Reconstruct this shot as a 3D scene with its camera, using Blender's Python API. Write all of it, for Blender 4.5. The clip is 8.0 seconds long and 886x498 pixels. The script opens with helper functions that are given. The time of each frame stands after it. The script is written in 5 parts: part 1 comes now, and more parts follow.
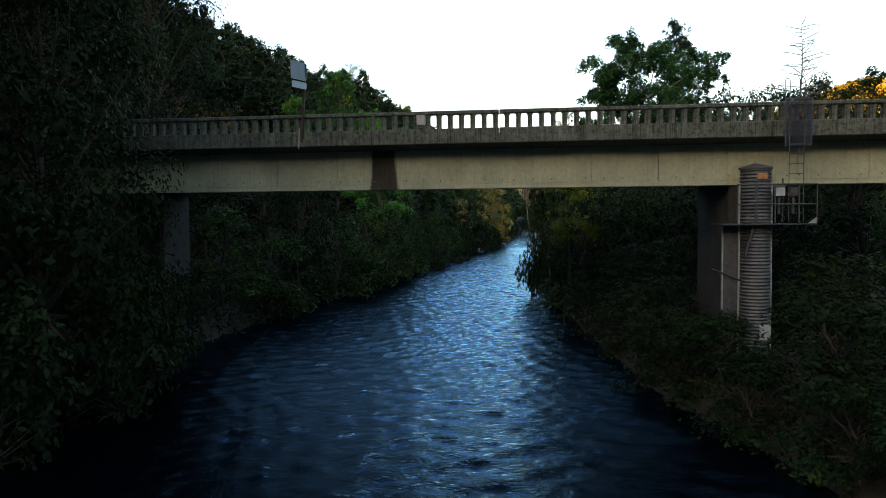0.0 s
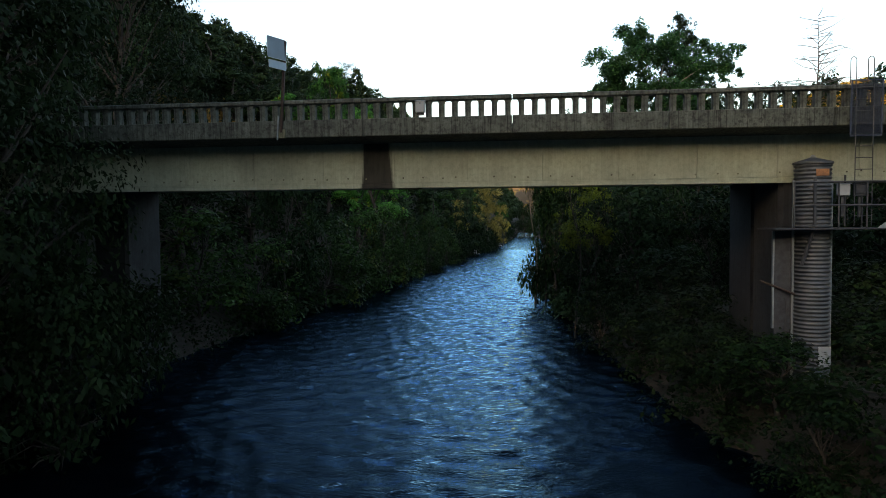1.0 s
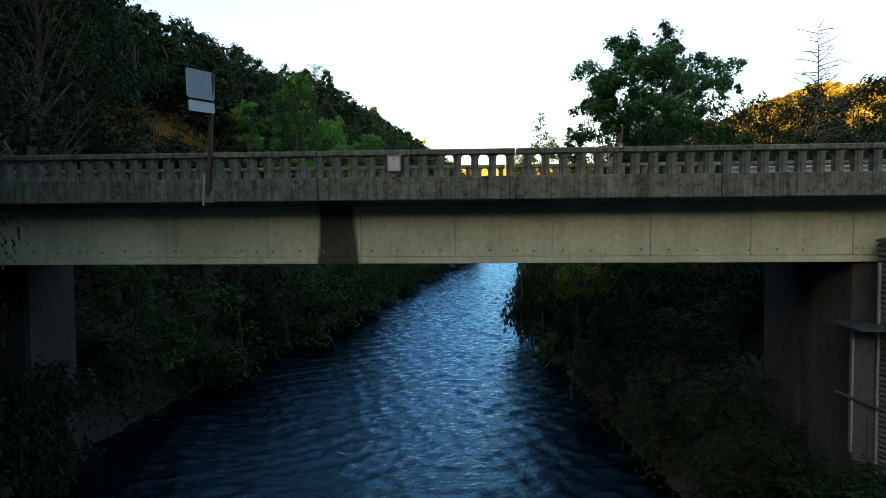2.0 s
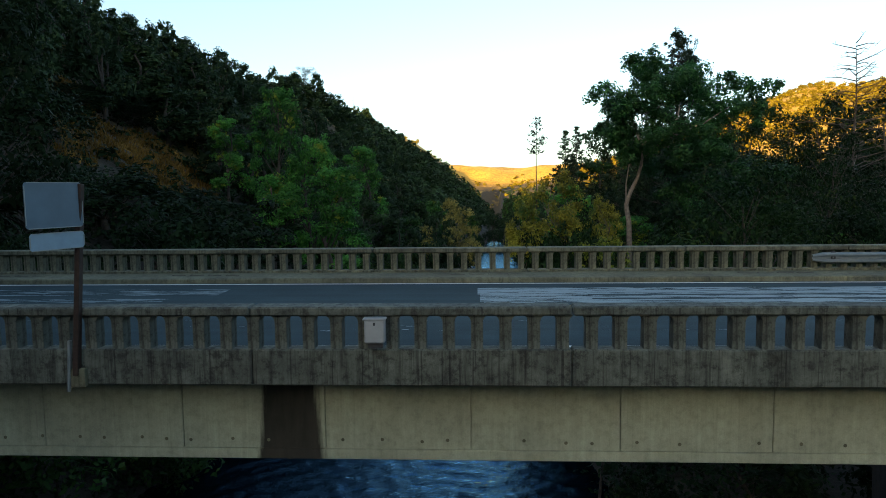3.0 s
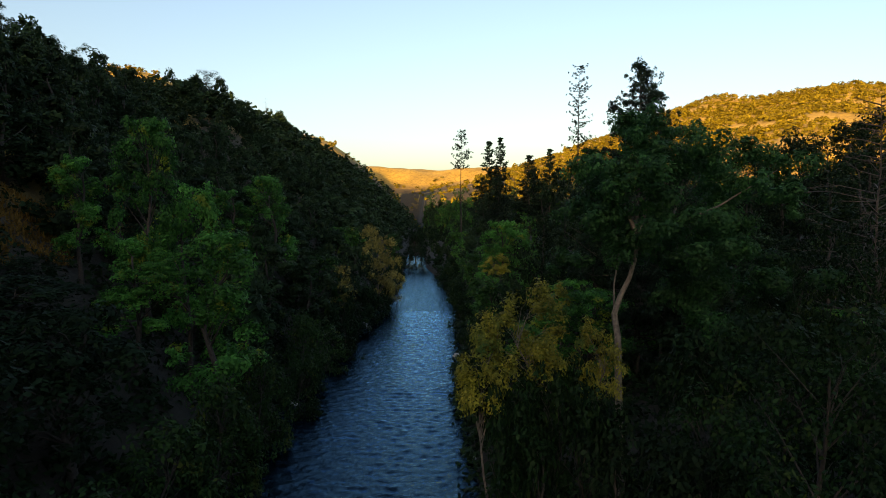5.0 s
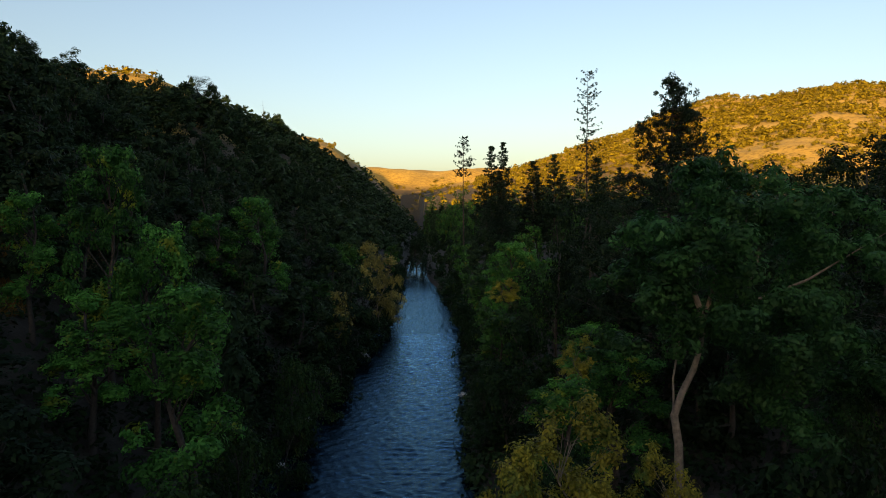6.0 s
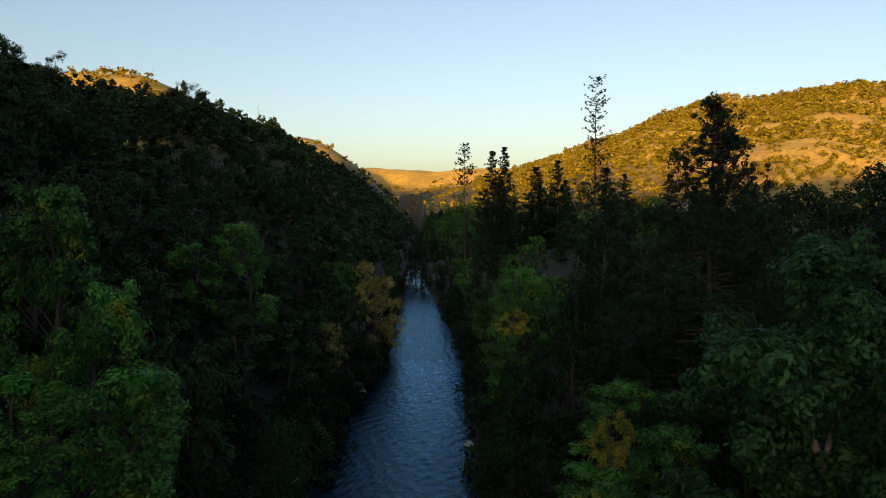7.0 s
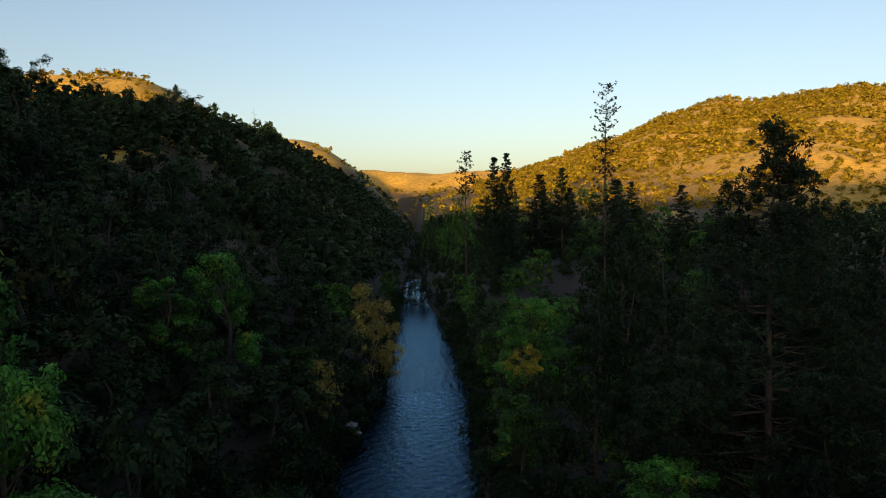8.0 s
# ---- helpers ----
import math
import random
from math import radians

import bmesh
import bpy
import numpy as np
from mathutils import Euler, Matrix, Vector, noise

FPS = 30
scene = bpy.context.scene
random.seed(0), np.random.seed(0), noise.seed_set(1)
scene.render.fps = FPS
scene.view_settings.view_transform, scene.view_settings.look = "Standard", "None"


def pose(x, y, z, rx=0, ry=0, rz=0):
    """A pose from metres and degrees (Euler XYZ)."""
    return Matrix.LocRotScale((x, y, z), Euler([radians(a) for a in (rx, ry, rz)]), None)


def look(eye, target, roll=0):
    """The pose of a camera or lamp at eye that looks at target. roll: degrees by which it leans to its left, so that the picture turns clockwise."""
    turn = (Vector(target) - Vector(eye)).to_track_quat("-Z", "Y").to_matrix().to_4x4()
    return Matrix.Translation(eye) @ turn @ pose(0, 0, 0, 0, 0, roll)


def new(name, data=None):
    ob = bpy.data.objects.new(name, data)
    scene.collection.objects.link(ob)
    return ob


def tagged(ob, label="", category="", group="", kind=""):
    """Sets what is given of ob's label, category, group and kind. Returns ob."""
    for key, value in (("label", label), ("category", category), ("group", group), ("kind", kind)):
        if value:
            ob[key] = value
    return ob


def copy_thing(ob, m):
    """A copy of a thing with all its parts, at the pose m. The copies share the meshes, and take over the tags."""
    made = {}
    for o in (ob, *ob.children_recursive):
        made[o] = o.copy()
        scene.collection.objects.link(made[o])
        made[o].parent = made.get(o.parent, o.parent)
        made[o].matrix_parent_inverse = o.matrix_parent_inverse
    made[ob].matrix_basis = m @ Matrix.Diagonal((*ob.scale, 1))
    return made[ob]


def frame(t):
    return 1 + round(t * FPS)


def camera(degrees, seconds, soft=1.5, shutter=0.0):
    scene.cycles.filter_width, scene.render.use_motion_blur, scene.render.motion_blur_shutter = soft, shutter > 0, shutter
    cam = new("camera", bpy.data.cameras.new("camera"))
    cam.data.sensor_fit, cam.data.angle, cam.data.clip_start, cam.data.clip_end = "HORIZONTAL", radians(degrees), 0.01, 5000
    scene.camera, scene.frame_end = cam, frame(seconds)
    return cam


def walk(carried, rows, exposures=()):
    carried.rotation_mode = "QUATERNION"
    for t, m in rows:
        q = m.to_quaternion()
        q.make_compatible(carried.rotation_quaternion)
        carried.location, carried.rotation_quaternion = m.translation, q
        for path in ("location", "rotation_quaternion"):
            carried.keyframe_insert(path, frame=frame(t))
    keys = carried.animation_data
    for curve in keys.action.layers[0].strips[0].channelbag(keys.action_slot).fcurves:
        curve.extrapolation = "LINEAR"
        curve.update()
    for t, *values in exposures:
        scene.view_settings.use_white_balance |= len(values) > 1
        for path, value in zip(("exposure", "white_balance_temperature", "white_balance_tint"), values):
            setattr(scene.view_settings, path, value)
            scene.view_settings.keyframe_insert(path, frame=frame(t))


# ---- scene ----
# ---- camera ----
cam = camera(67.4, 8.0, soft=0.5)
# seconds, x, y, z, yaw, pitch, roll
PATH = [
    (0.0, 8.877, -29.278, -3.010, 6.58, -2.56, 0.50),
    (0.3, 8.697, -28.453, -3.191, 6.26, -2.57, 0.50),
    (0.6, 8.495, -27.444, -3.205, 6.34, -2.55, 0.50),
    (0.9, 8.273, -26.260, -3.035, 6.25, -2.50, 0.50),
    (1.2, 8.043, -24.923, -2.656, 5.46, -2.45, 0.50),
    (1.5, 7.817, -23.459, -2.067, 4.52, -2.46, 0.50),
    (1.9, 7.538, -21.346, -1.029, 3.82, -2.54, 0.48),
    (2.3, 7.281, -19.079, 0.144, 3.44, -2.64, 0.45),
    (2.7, 7.035, -16.680, 1.307, 3.18, -2.71, 0.49),
    (3.1, 6.795, -14.177, 2.411, 3.10, -2.72, 0.55),
    (3.5, 6.564, -11.602, 3.491, 2.95, -2.73, 0.55),
    (3.8, 6.404, -9.634, 4.314, 2.97, -2.75, 0.48),
    (3.9, 6.355, -8.969, 4.593, 2.85, -2.75, 0.44),
    (4.0, 6.309, -8.297, 4.874, 2.36, -2.76, 0.40),
    (4.1, 6.266, -7.618, 5.159, 1.04, -2.76, 0.36),
    (4.2, 6.226, -6.932, 5.446, -1.57, -2.76, 0.31),
    (4.3, 6.190, -6.239, 5.735, -3.13, -2.77, 0.27),
    (4.4, 6.158, -5.540, 6.027, -3.54, -2.77, 0.23),
    (4.5, 6.129, -4.834, 6.320, -3.67, -2.77, 0.19),
    (4.7, 6.084, -3.407, 6.911, -3.81, -2.77, 0.13),
    (5.0, 6.041, -1.239, 7.801, -3.87, -2.78, 0.08),
    (5.4, 6.016, 1.675, 8.990, -3.86, -2.79, 0.09),
    (5.8, 6.015, 4.605, 10.190, -3.85, -2.80, 0.15),
    (6.3, 6.030, 8.309, 11.722, -3.91, -2.84, 0.24),
    (6.8, 6.048, 12.115, 13.275, -3.97, -2.87, 0.30),
    (7.2, 6.056, 15.274, 14.471, -4.01, -2.86, 0.31),
    (7.6, 6.085, 18.519, 15.575, -4.06, -2.81, 0.31),
    (8.0, 6.170, 21.815, 16.571, -4.08, -2.75, 0.29),
]
walk(cam, [(t, pose(x, y, z, 90 + pitch, roll, yaw)) for t, x, y, z, yaw, pitch, roll in PATH],
     exposures=[(0.0, 2.36, 7750, 17), (1.2, 2.35, 7600, 17), (2.4, 2.23, 6850, 8), (3.1, 1.97, 6700, 9), (4.0, 1.70, 7000, 15), (6.0, 1.22, 7150, 18), (8.0, 1.08, 7000, 19)])

# ---- world, sun ----
SUN_ELEV, SUN_FROM = 7.0, 203.0     # degrees; the sun stands low behind the walk, over the ridge
world = bpy.data.worlds.new("world")
scene.world = world
world.use_nodes = True
wn = world.node_tree
wn.nodes.clear()
sky = wn.nodes.new("ShaderNodeTexSky")
sky.sky_type, sky.sun_disc = "NISHITA", False
sky.sun_elevation, sky.sun_rotation = radians(SUN_ELEV), radians(SUN_FROM)
sky.air_density, sky.dust_density, sky.ozone_density = 1.0, 2.55, 1.6
bg = wn.nodes.new("ShaderNodeBackground")
bg.inputs["Strength"].default_value = 0.15
wo = wn.nodes.new("ShaderNodeOutputWorld")
wn.links.new(sky.outputs[0], bg.inputs[0])
wn.links.new(bg.outputs[0], wo.inputs[0])
sun = new("sun", bpy.data.lights.new("sun", "SUN"))
sun.data.energy, sun.data.angle, sun.data.color = 5.0, radians(0.5), (1.0, 0.62, 0.20)
az, el = radians(SUN_FROM), radians(SUN_ELEV)
to_sun = Vector((math.sin(az) * math.cos(el), math.cos(az) * math.cos(el), math.sin(el)))
sun.matrix_world = look(to_sun * 300, (0, 0, 0))


# ---- materials ----
def material(name):
    m = bpy.data.materials.new(name)
    m.use_nodes = True
    return m, m.node_tree, m.node_tree.nodes["Principled BSDF"]


def node(tree, kind, **values):
    n = tree.nodes.new(kind)
    for key, value in values.items():
        n.inputs[key.replace("_", " ")].default_value = value
    return n


def coords(tree, scale=(1, 1, 1)):
    c = tree.nodes.new("ShaderNodeTexCoord")
    m = tree.nodes.new("ShaderNodeMapping")
    m.inputs["Scale"].default_value = scale
    tree.links.new(c.outputs["Object"], m.inputs[0])
    return m.outputs[0]


def noise_out(tree, vec, scale, detail=4.0, rough=0.55):
    n = node(tree, "ShaderNodeTexNoise", Scale=scale, Detail=detail, Roughness=rough)
    tree.links.new(vec, n.inputs["Vector"])
    return n.outputs["Fac"]


def ramp(tree, fac, stops):
    r = tree.nodes.new("ShaderNodeValToRGB")
    while len(r.color_ramp.elements) < len(stops):
        r.color_ramp.elements.new(0.5)
    for e, (p, c) in zip(r.color_ramp.elements, stops):
        e.position = p
        e.color = (*c, 1) if len(c) == 3 else c
    tree.links.new(fac, r.inputs[0])
    return r.outputs["Color"]


def mix(tree, fac, a, b, blend="MIX"):
    m = tree.nodes.new("ShaderNodeMix")
    m.data_type, m.blend_type = "RGBA", blend
    for socket, v in ((m.inputs["Factor"], fac), (m.inputs[6], a), (m.inputs[7], b)):
        if isinstance(v, bpy.types.NodeSocket):
            tree.links.new(v, socket)
        elif isinstance(v, (int, float)):
            socket.default_value = v
        else:
            socket.default_value = (*v, 1)
    return m.outputs[2]


def relief(tree, bsdf, fac, strength, distance):
    b = node(tree, "ShaderNodeBump", Strength=strength, Distance=distance)
    tree.links.new(fac, b.inputs["Height"])
    tree.links.new(b.outputs[0], bsdf.inputs["Normal"])


def concrete(name, light, mid, dark, streak, rough=0.9, patch=0.9, mottle=0.5, drain=None):
    """Weathered cast concrete: cloudy tone, blotches of lichen and dirt, runs down the face, fine pits."""
    m, t, b = material(name)
    v = coords(t)
    cloud = noise_out(t, v, patch, 6)
    base = ramp(t, cloud, [(0.3, dark), (0.5, mid), (0.72, light)])
    runs = noise_out(t, coords(t, (9, 9, 0.6)), 1.0, 7, 0.75)
    base = mix(t, 1.0, base, ramp(t, runs, [(0.36, (1 - streak,) * 3), (0.52, (1.0,) * 3), (0.66, (1.12,) * 3)]), "MULTIPLY")
    drips = noise_out(t, coords(t, (22, 22, 0.35)), 1.0, 3, 0.6)
    base = mix(t, min(1.0, streak * 1.5), base, ramp(t, drips, [(0.33, (0.3,) * 3), (0.42, (1, 1, 1))]), "MULTIPLY")
    blot = noise_out(t, v, 7, 6, 0.75)
    base = mix(t, mottle, base, ramp(t, blot, [(0.38, (0.35,) * 3), (0.5, (0.95,) * 3), (0.7, (1.35,) * 3)]), "MULTIPLY")
    grain = noise_out(t, v, 45, 4, 0.7)
    base = mix(t, 0.35, base, ramp(t, grain, [(0.3, (0.5,) * 3), (0.7, (1, 1, 1))]), "MULTIPLY")
    if drain:
        # a black run of damp below the deck's drain, frayed at its edges and wider at the foot
        where = t.nodes.new("ShaderNodeSeparateXYZ")
        t.links.new(coords(t), where.inputs[0])

        def calc(op, a, b_):
            n = t.nodes.new("ShaderNodeMath")
            n.operation = op
            for socket, v in zip(n.inputs, (a, b_)):
                if isinstance(v, bpy.types.NodeSocket):
                    t.links.new(v, socket)
                else:
                    socket.default_value = v
            return n.outputs[0]
        off = calc("ABSOLUTE", calc("SUBTRACT", where.outputs["X"], drain[0]), 0.0)
        foot = calc("MULTIPLY", calc("POWER", calc("MAXIMUM", calc("MULTIPLY", where.outputs["Z"], -0.6), 0.0), 3.0), 0.11)
        fray = calc("MULTIPLY", calc("SUBTRACT", noise_out(t, coords(t, (10, 10, 0.8)), 1.0, 6, 0.7), 0.5), 0.34)
        inside = calc("SUBTRACT", calc("ADD", calc("ADD", drain[1], foot), fray), off)
        mask = ramp(t, calc("ADD", calc("MULTIPLY", inside, 4.0), 0.5), [(0.25, (0, 0, 0)), (0.75, (0.97,) * 3)])
        damp = ramp(t, noise_out(t, coords(t, (5, 5, 1.0)), 1.0, 5), [(0.35, (0.006, 0.006, 0.005)), (0.7, (0.028, 0.025, 0.021))])
        base = mix(t, mask, base, damp)
    t.links.new(base, b.inputs["Base Color"])
    b.inputs["Roughness"].default_value = rough
    relief(t, b, mix(t, 0.5, grain, blot), 0.6, 0.012)
    return m


def plain(name, color, rough=0.6, metal=0.0, spread=0.25, scale=6.0):
    m, t, b = material(name)
    f = noise_out(t, coords(t), scale, 6, 0.65)
    lo = tuple(c * (1 - spread) for c in color)
    hi = tuple(min(1, c * (1 + spread)) for c in color)
    t.links.new(ramp(t, f, [(0.3, lo), (0.7, hi)]), b.inputs["Base Color"])
    b.inputs["Roughness"].default_value, b.inputs["Metallic"].default_value = rough, metal
    relief(t, b, noise_out(t, coords(t), scale * 8, 3), 0.15, 0.004)
    return m


def foliage(name, low, high, tip=None, share=0.12, through_light=0.35, shine=0.2):
    """Leaves: each with a tone of its own, clumps darker and lighter, some turned."""
    m, t, b = material(name)
    g = t.nodes.new("ShaderNodeNewGeometry")
    tone = ramp(t, g.outputs["Random Per Island"], [(0.0, low), (1.0, high)])
    clump = noise_out(t, coords(t), 0.55, 3)
    tone = mix(t, 1.0, tone, ramp(t, clump, [(0.32, (0.6,) * 3), (0.68, (1.3,) * 3)]), "MULTIPLY")
    stand = noise_out(t, coords(t), 0.12, 2)
    tone = mix(t, 1.0, tone, ramp(t, stand, [(0.35, (0.6,) * 3), (0.65, (1.4,) * 3)]), "MULTIPLY")
    info = t.nodes.new("ShaderNodeObjectInfo")
    tone = mix(t, 1.0, tone, ramp(t, info.outputs["Random"], [(0.0, (0.7, 0.72, 0.75)), (1.0, (1.3, 1.28, 1.2))]), "MULTIPLY")
    if tip:
        turned = noise_out(t, coords(t), 0.4, 2)
        pick = ramp(t, turned, [(0.62 - share, (0, 0, 0)), (0.66, (1, 1, 1))])
        tone = mix(t, pick, tone, tip)
    t.links.new(tone, b.inputs["Base Color"])
    b.inputs["Roughness"].default_value = 0.55
    b.inputs["Specular IOR Level"].default_value = shine
    tr = t.nodes.new("ShaderNodeBsdfTranslucent")
    t.links.new(tone, tr.inputs["Color"])
    ms = t.nodes.new("ShaderNodeMixShader")
    ms.inputs[0].default_value = through_light
    t.links.new(b.outputs[0], ms.inputs[1])
    t.links.new(tr.outputs[0], ms.inputs[2])
    t.links.new(ms.outputs[0], t.nodes["Material Output"].inputs["Surface"])
    return m


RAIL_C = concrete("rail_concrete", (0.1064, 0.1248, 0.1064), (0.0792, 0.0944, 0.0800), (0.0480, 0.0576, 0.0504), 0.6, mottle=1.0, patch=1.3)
CURB_C = concrete("curb_concrete", (0.150, 0.158, 0.104), (0.118, 0.124, 0.082), (0.074, 0.078, 0.053), 0.3, mottle=0.5)
TAN_C = concrete("tan_rail_concrete", (0.150, 0.160, 0.112), (0.112, 0.120, 0.084), (0.066, 0.071, 0.051), 0.5, mottle=0.8, patch=1.3)
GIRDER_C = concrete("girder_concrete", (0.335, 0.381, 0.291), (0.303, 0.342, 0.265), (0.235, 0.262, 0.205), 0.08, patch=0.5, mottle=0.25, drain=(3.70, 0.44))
# grey pier concrete, its colour lowered for the shade under the deck
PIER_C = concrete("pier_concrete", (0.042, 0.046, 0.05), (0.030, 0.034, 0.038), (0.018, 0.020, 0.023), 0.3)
SLOT_SHADE = plain("slot_shade", (0.026, 0.023, 0.020), 0.85, spread=0.5, scale=3)
STEEL = plain("galvanised_steel", (0.24, 0.28, 0.30), 0.5, 0.75, 0.2, 5)
WELL_STEEL = plain("weathered_corrugated_steel", (0.080, 0.090, 0.098), 0.6, 0.5, 0.3, 4)
BLUE_STEEL = plain("blue_grey_mesh", (0.035, 0.050, 0.080), 0.6, 0.4, 0.2)
DARK_STEEL = plain("dark_steel", (0.050, 0.056, 0.064), 0.6, 0.6, 0.3)
RUST = plain("rusted_post", (0.030, 0.018, 0.014), 0.8, 0.2, 0.45, 14)
SIGN = plain("sign_back", (0.070, 0.125, 0.180), 0.4, 0.2, 0.12, 3)
BOX_W = plain("pale_enamel", (0.24, 0.27, 0.29), 0.45, 0.0, 0.12)
PLATE = plain("blue_grey_aluminium", (0.17, 0.27, 0.36), 0.4, 0.1, 0.12)
ORANGE = plain("faded_orange_enamel", (0.24, 0.10, 0.035), 0.6, 0.0, 0.4, 12)
BARK = plain("grey_bark", (0.1320, 0.1120, 0.0920), 0.9, 0.0, 0.5, 5)
DARK_BARK = plain("dark_bark", (0.038, 0.031, 0.026), 0.9, 0.0, 0.5, 5)
DEAD = plain("dead_wood", (0.055, 0.044, 0.037), 0.9, 0.0, 0.4, 5)
ROCK = plain("river_rock", (0.30, 0.30, 0.29), 0.8, 0.0, 0.4, 1.5)
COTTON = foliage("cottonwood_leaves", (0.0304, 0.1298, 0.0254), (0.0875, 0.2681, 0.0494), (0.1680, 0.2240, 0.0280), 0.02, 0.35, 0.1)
# darker copy of the cottonwood leaves, with shade put into the colour
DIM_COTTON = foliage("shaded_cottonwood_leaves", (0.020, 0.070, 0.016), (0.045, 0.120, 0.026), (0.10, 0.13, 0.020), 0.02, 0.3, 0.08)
GREEN_WILLOW = foliage("green_willow_leaves", (0.016, 0.044, 0.012), (0.034, 0.074, 0.018), (0.07, 0.085, 0.016), 0.03, 0.3, 0.08)
SAPLING = foliage("yellow_green_leaves", (0.075, 0.110, 0.014), (0.160, 0.185, 0.026), None, 0, 0.35, 0.08)
COOL = foliage("glossy_cottonwood_leaves", (0.018, 0.073, 0.020), (0.044, 0.135, 0.036), None, 0, 0.42, 0.2)
GOLD = foliage("turning_leaves", (0.2047, 0.2230, 0.0250), (0.4891, 0.4436, 0.0546), (0.0406, 0.0943, 0.0179), 0.05)
PALE_GOLD = foliage("pale_turning_leaves", (0.24, 0.20, 0.045), (0.46, 0.38, 0.10), (0.04, 0.07, 0.018), 0.08)
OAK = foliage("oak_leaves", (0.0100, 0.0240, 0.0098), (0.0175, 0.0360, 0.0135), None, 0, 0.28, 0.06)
# the oak leaves again, paler for farther trees: distance haze put into the colour
HAZED_OAK = foliage("hazed_oak_leaves", (0.0175, 0.0370, 0.0170), (0.0285, 0.0545, 0.0235), (0.034, 0.056, 0.018), 0.0, 0.28, 0.06)
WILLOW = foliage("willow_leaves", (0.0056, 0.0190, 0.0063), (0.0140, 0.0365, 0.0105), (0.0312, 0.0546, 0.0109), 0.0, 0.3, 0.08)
NEEDLE = foliage("pine_needles", (0.008, 0.021, 0.012), (0.020, 0.040, 0.020), None, 0, 0.15, 0.1)
GREY_PINE = foliage("grey_pine_needles", (0.055, 0.085, 0.068), (0.085, 0.120, 0.095), None, 0, 0.35, 0.08)
# golden brush of the far hill, brightened in its colour for the low sun
FAR_OAK = foliage("sunlit_brush_leaves", (0.120, 0.098, 0.009), (0.175, 0.138, 0.013), None, 0, 0.1, 0.05)

STRAW = foliage("dry_grass_blades", (0.1430, 0.0825, 0.0193), (0.2530, 0.1485, 0.0385), None, 0, 0.25, 0.05)


def asphalt_material():
    m, t, b = material("asphalt")
    v = coords(t)
    tone = ramp(t, noise_out(t, v, 0.7, 5), [(0.3, (0.010, 0.025, 0.031)), (0.7, (0.017, 0.038, 0.046))])
    lane = ramp(t, noise_out(t, coords(t, (0.08, 2.2, 1)), 1.0, 3), [(0.4, (0.85,) * 3), (0.65, (1.15,) * 3)])
    tone = mix(t, 1.0, tone, lane, "MULTIPLY")
    stones = noise_out(t, v, 90, 3, 0.7)
    tone = mix(t, 0.5, tone, ramp(t, stones, [(0.35, (0.6,) * 3), (0.7, (1.5,) * 3)]), "MULTIPLY")
    t.links.new(tone, b.inputs["Base Color"])
    b.inputs["Roughness"].default_value = 0.8
    b.inputs["Specular IOR Level"].default_value = 0.2
    relief(t, b, stones, 0.4, 0.006)
    return m


def worn_paint(name, color, hole, stretch=(1.2, 9, 1)):
    """Paint or sealer worn through to the asphalt in streaks along the road."""
    m, t, b = material(name)
    wear = noise_out(t, coords(t, stretch), 1.0, 7, 0.7)
    keep = ramp(t, wear, [(hole, (0, 0, 0)), (hole + 0.05, (1, 1, 1))])
    fine = noise_out(t, coords(t), 30, 3)
    top = mix(t, 1.0, color, ramp(t, fine, [(0.3, (0.75,) * 3), (0.7, (1.1,) * 3)]), "MULTIPLY")
    t.links.new(top, b.inputs["Base Color"])
    t.links.new(keep, b.inputs["Alpha"])
    b.inputs["Roughness"].default_value = 0.55
    b.inputs["Specular IOR Level"].default_value = 0.25
    return m


ASPHALT = asphalt_material()
WHITE_P = worn_paint("white_road_paint", (0.62, 0.62, 0.60), 0.28)
YELLOW_P = worn_paint("yellow_road_paint", (0.62, 0.33, 0.03), 0.33)
SEALER = worn_paint("grey_sealer", (0.17, 0.225, 0.25), 0.43, (0.9, 8, 1))
SEALER_WORN = worn_paint("thin_grey_sealer", (0.13, 0.18, 0.20), 0.5, (0.9, 8, 1))
FAINT = worn_paint("worn_white_paint", (0.20, 0.25, 0.27), 0.61, (1.6, 12, 1))


def water_material():
    m, t, b = material("river_water")
    b.inputs["Base Color"].default_value = (0.0003, 0.0010, 0.0024, 1)
    b.inputs["Roughness"].default_value = 0.6
    b.inputs["Specular IOR Level"].default_value = 0.0
    v = coords(t, (0.65, 1.2, 1))
    relief(t, b, mix(t, 0.4, noise_out(t, v, 3.6, 4, 0.7), noise_out(t, v, 11.0, 3, 0.6)), 1.0, 0.06)
    g = t.nodes.new("ShaderNodeBsdfGlossy")
    g.inputs["Color"].default_value = (0.34, 0.67, 1.0, 1)
    g.inputs["Roughness"].default_value = 0.02
    f = node(t, "ShaderNodeFresnel", IOR=1.27)
    bump = b.inputs["Normal"].links[0].from_socket
    t.links.new(bump, g.inputs["Normal"])
    t.links.new(bump, f.inputs["Normal"])
    ms = t.nodes.new("ShaderNodeMixShader")
    t.links.new(f.outputs[0], ms.inputs[0])
    t.links.new(b.outputs[0], ms.inputs[1])
    t.links.new(g.outputs[0], ms.inputs[2])
    t.links.new(ms.outputs[0], t.nodes["Material Output"].inputs["Surface"])
    return m


WATER = water_material()


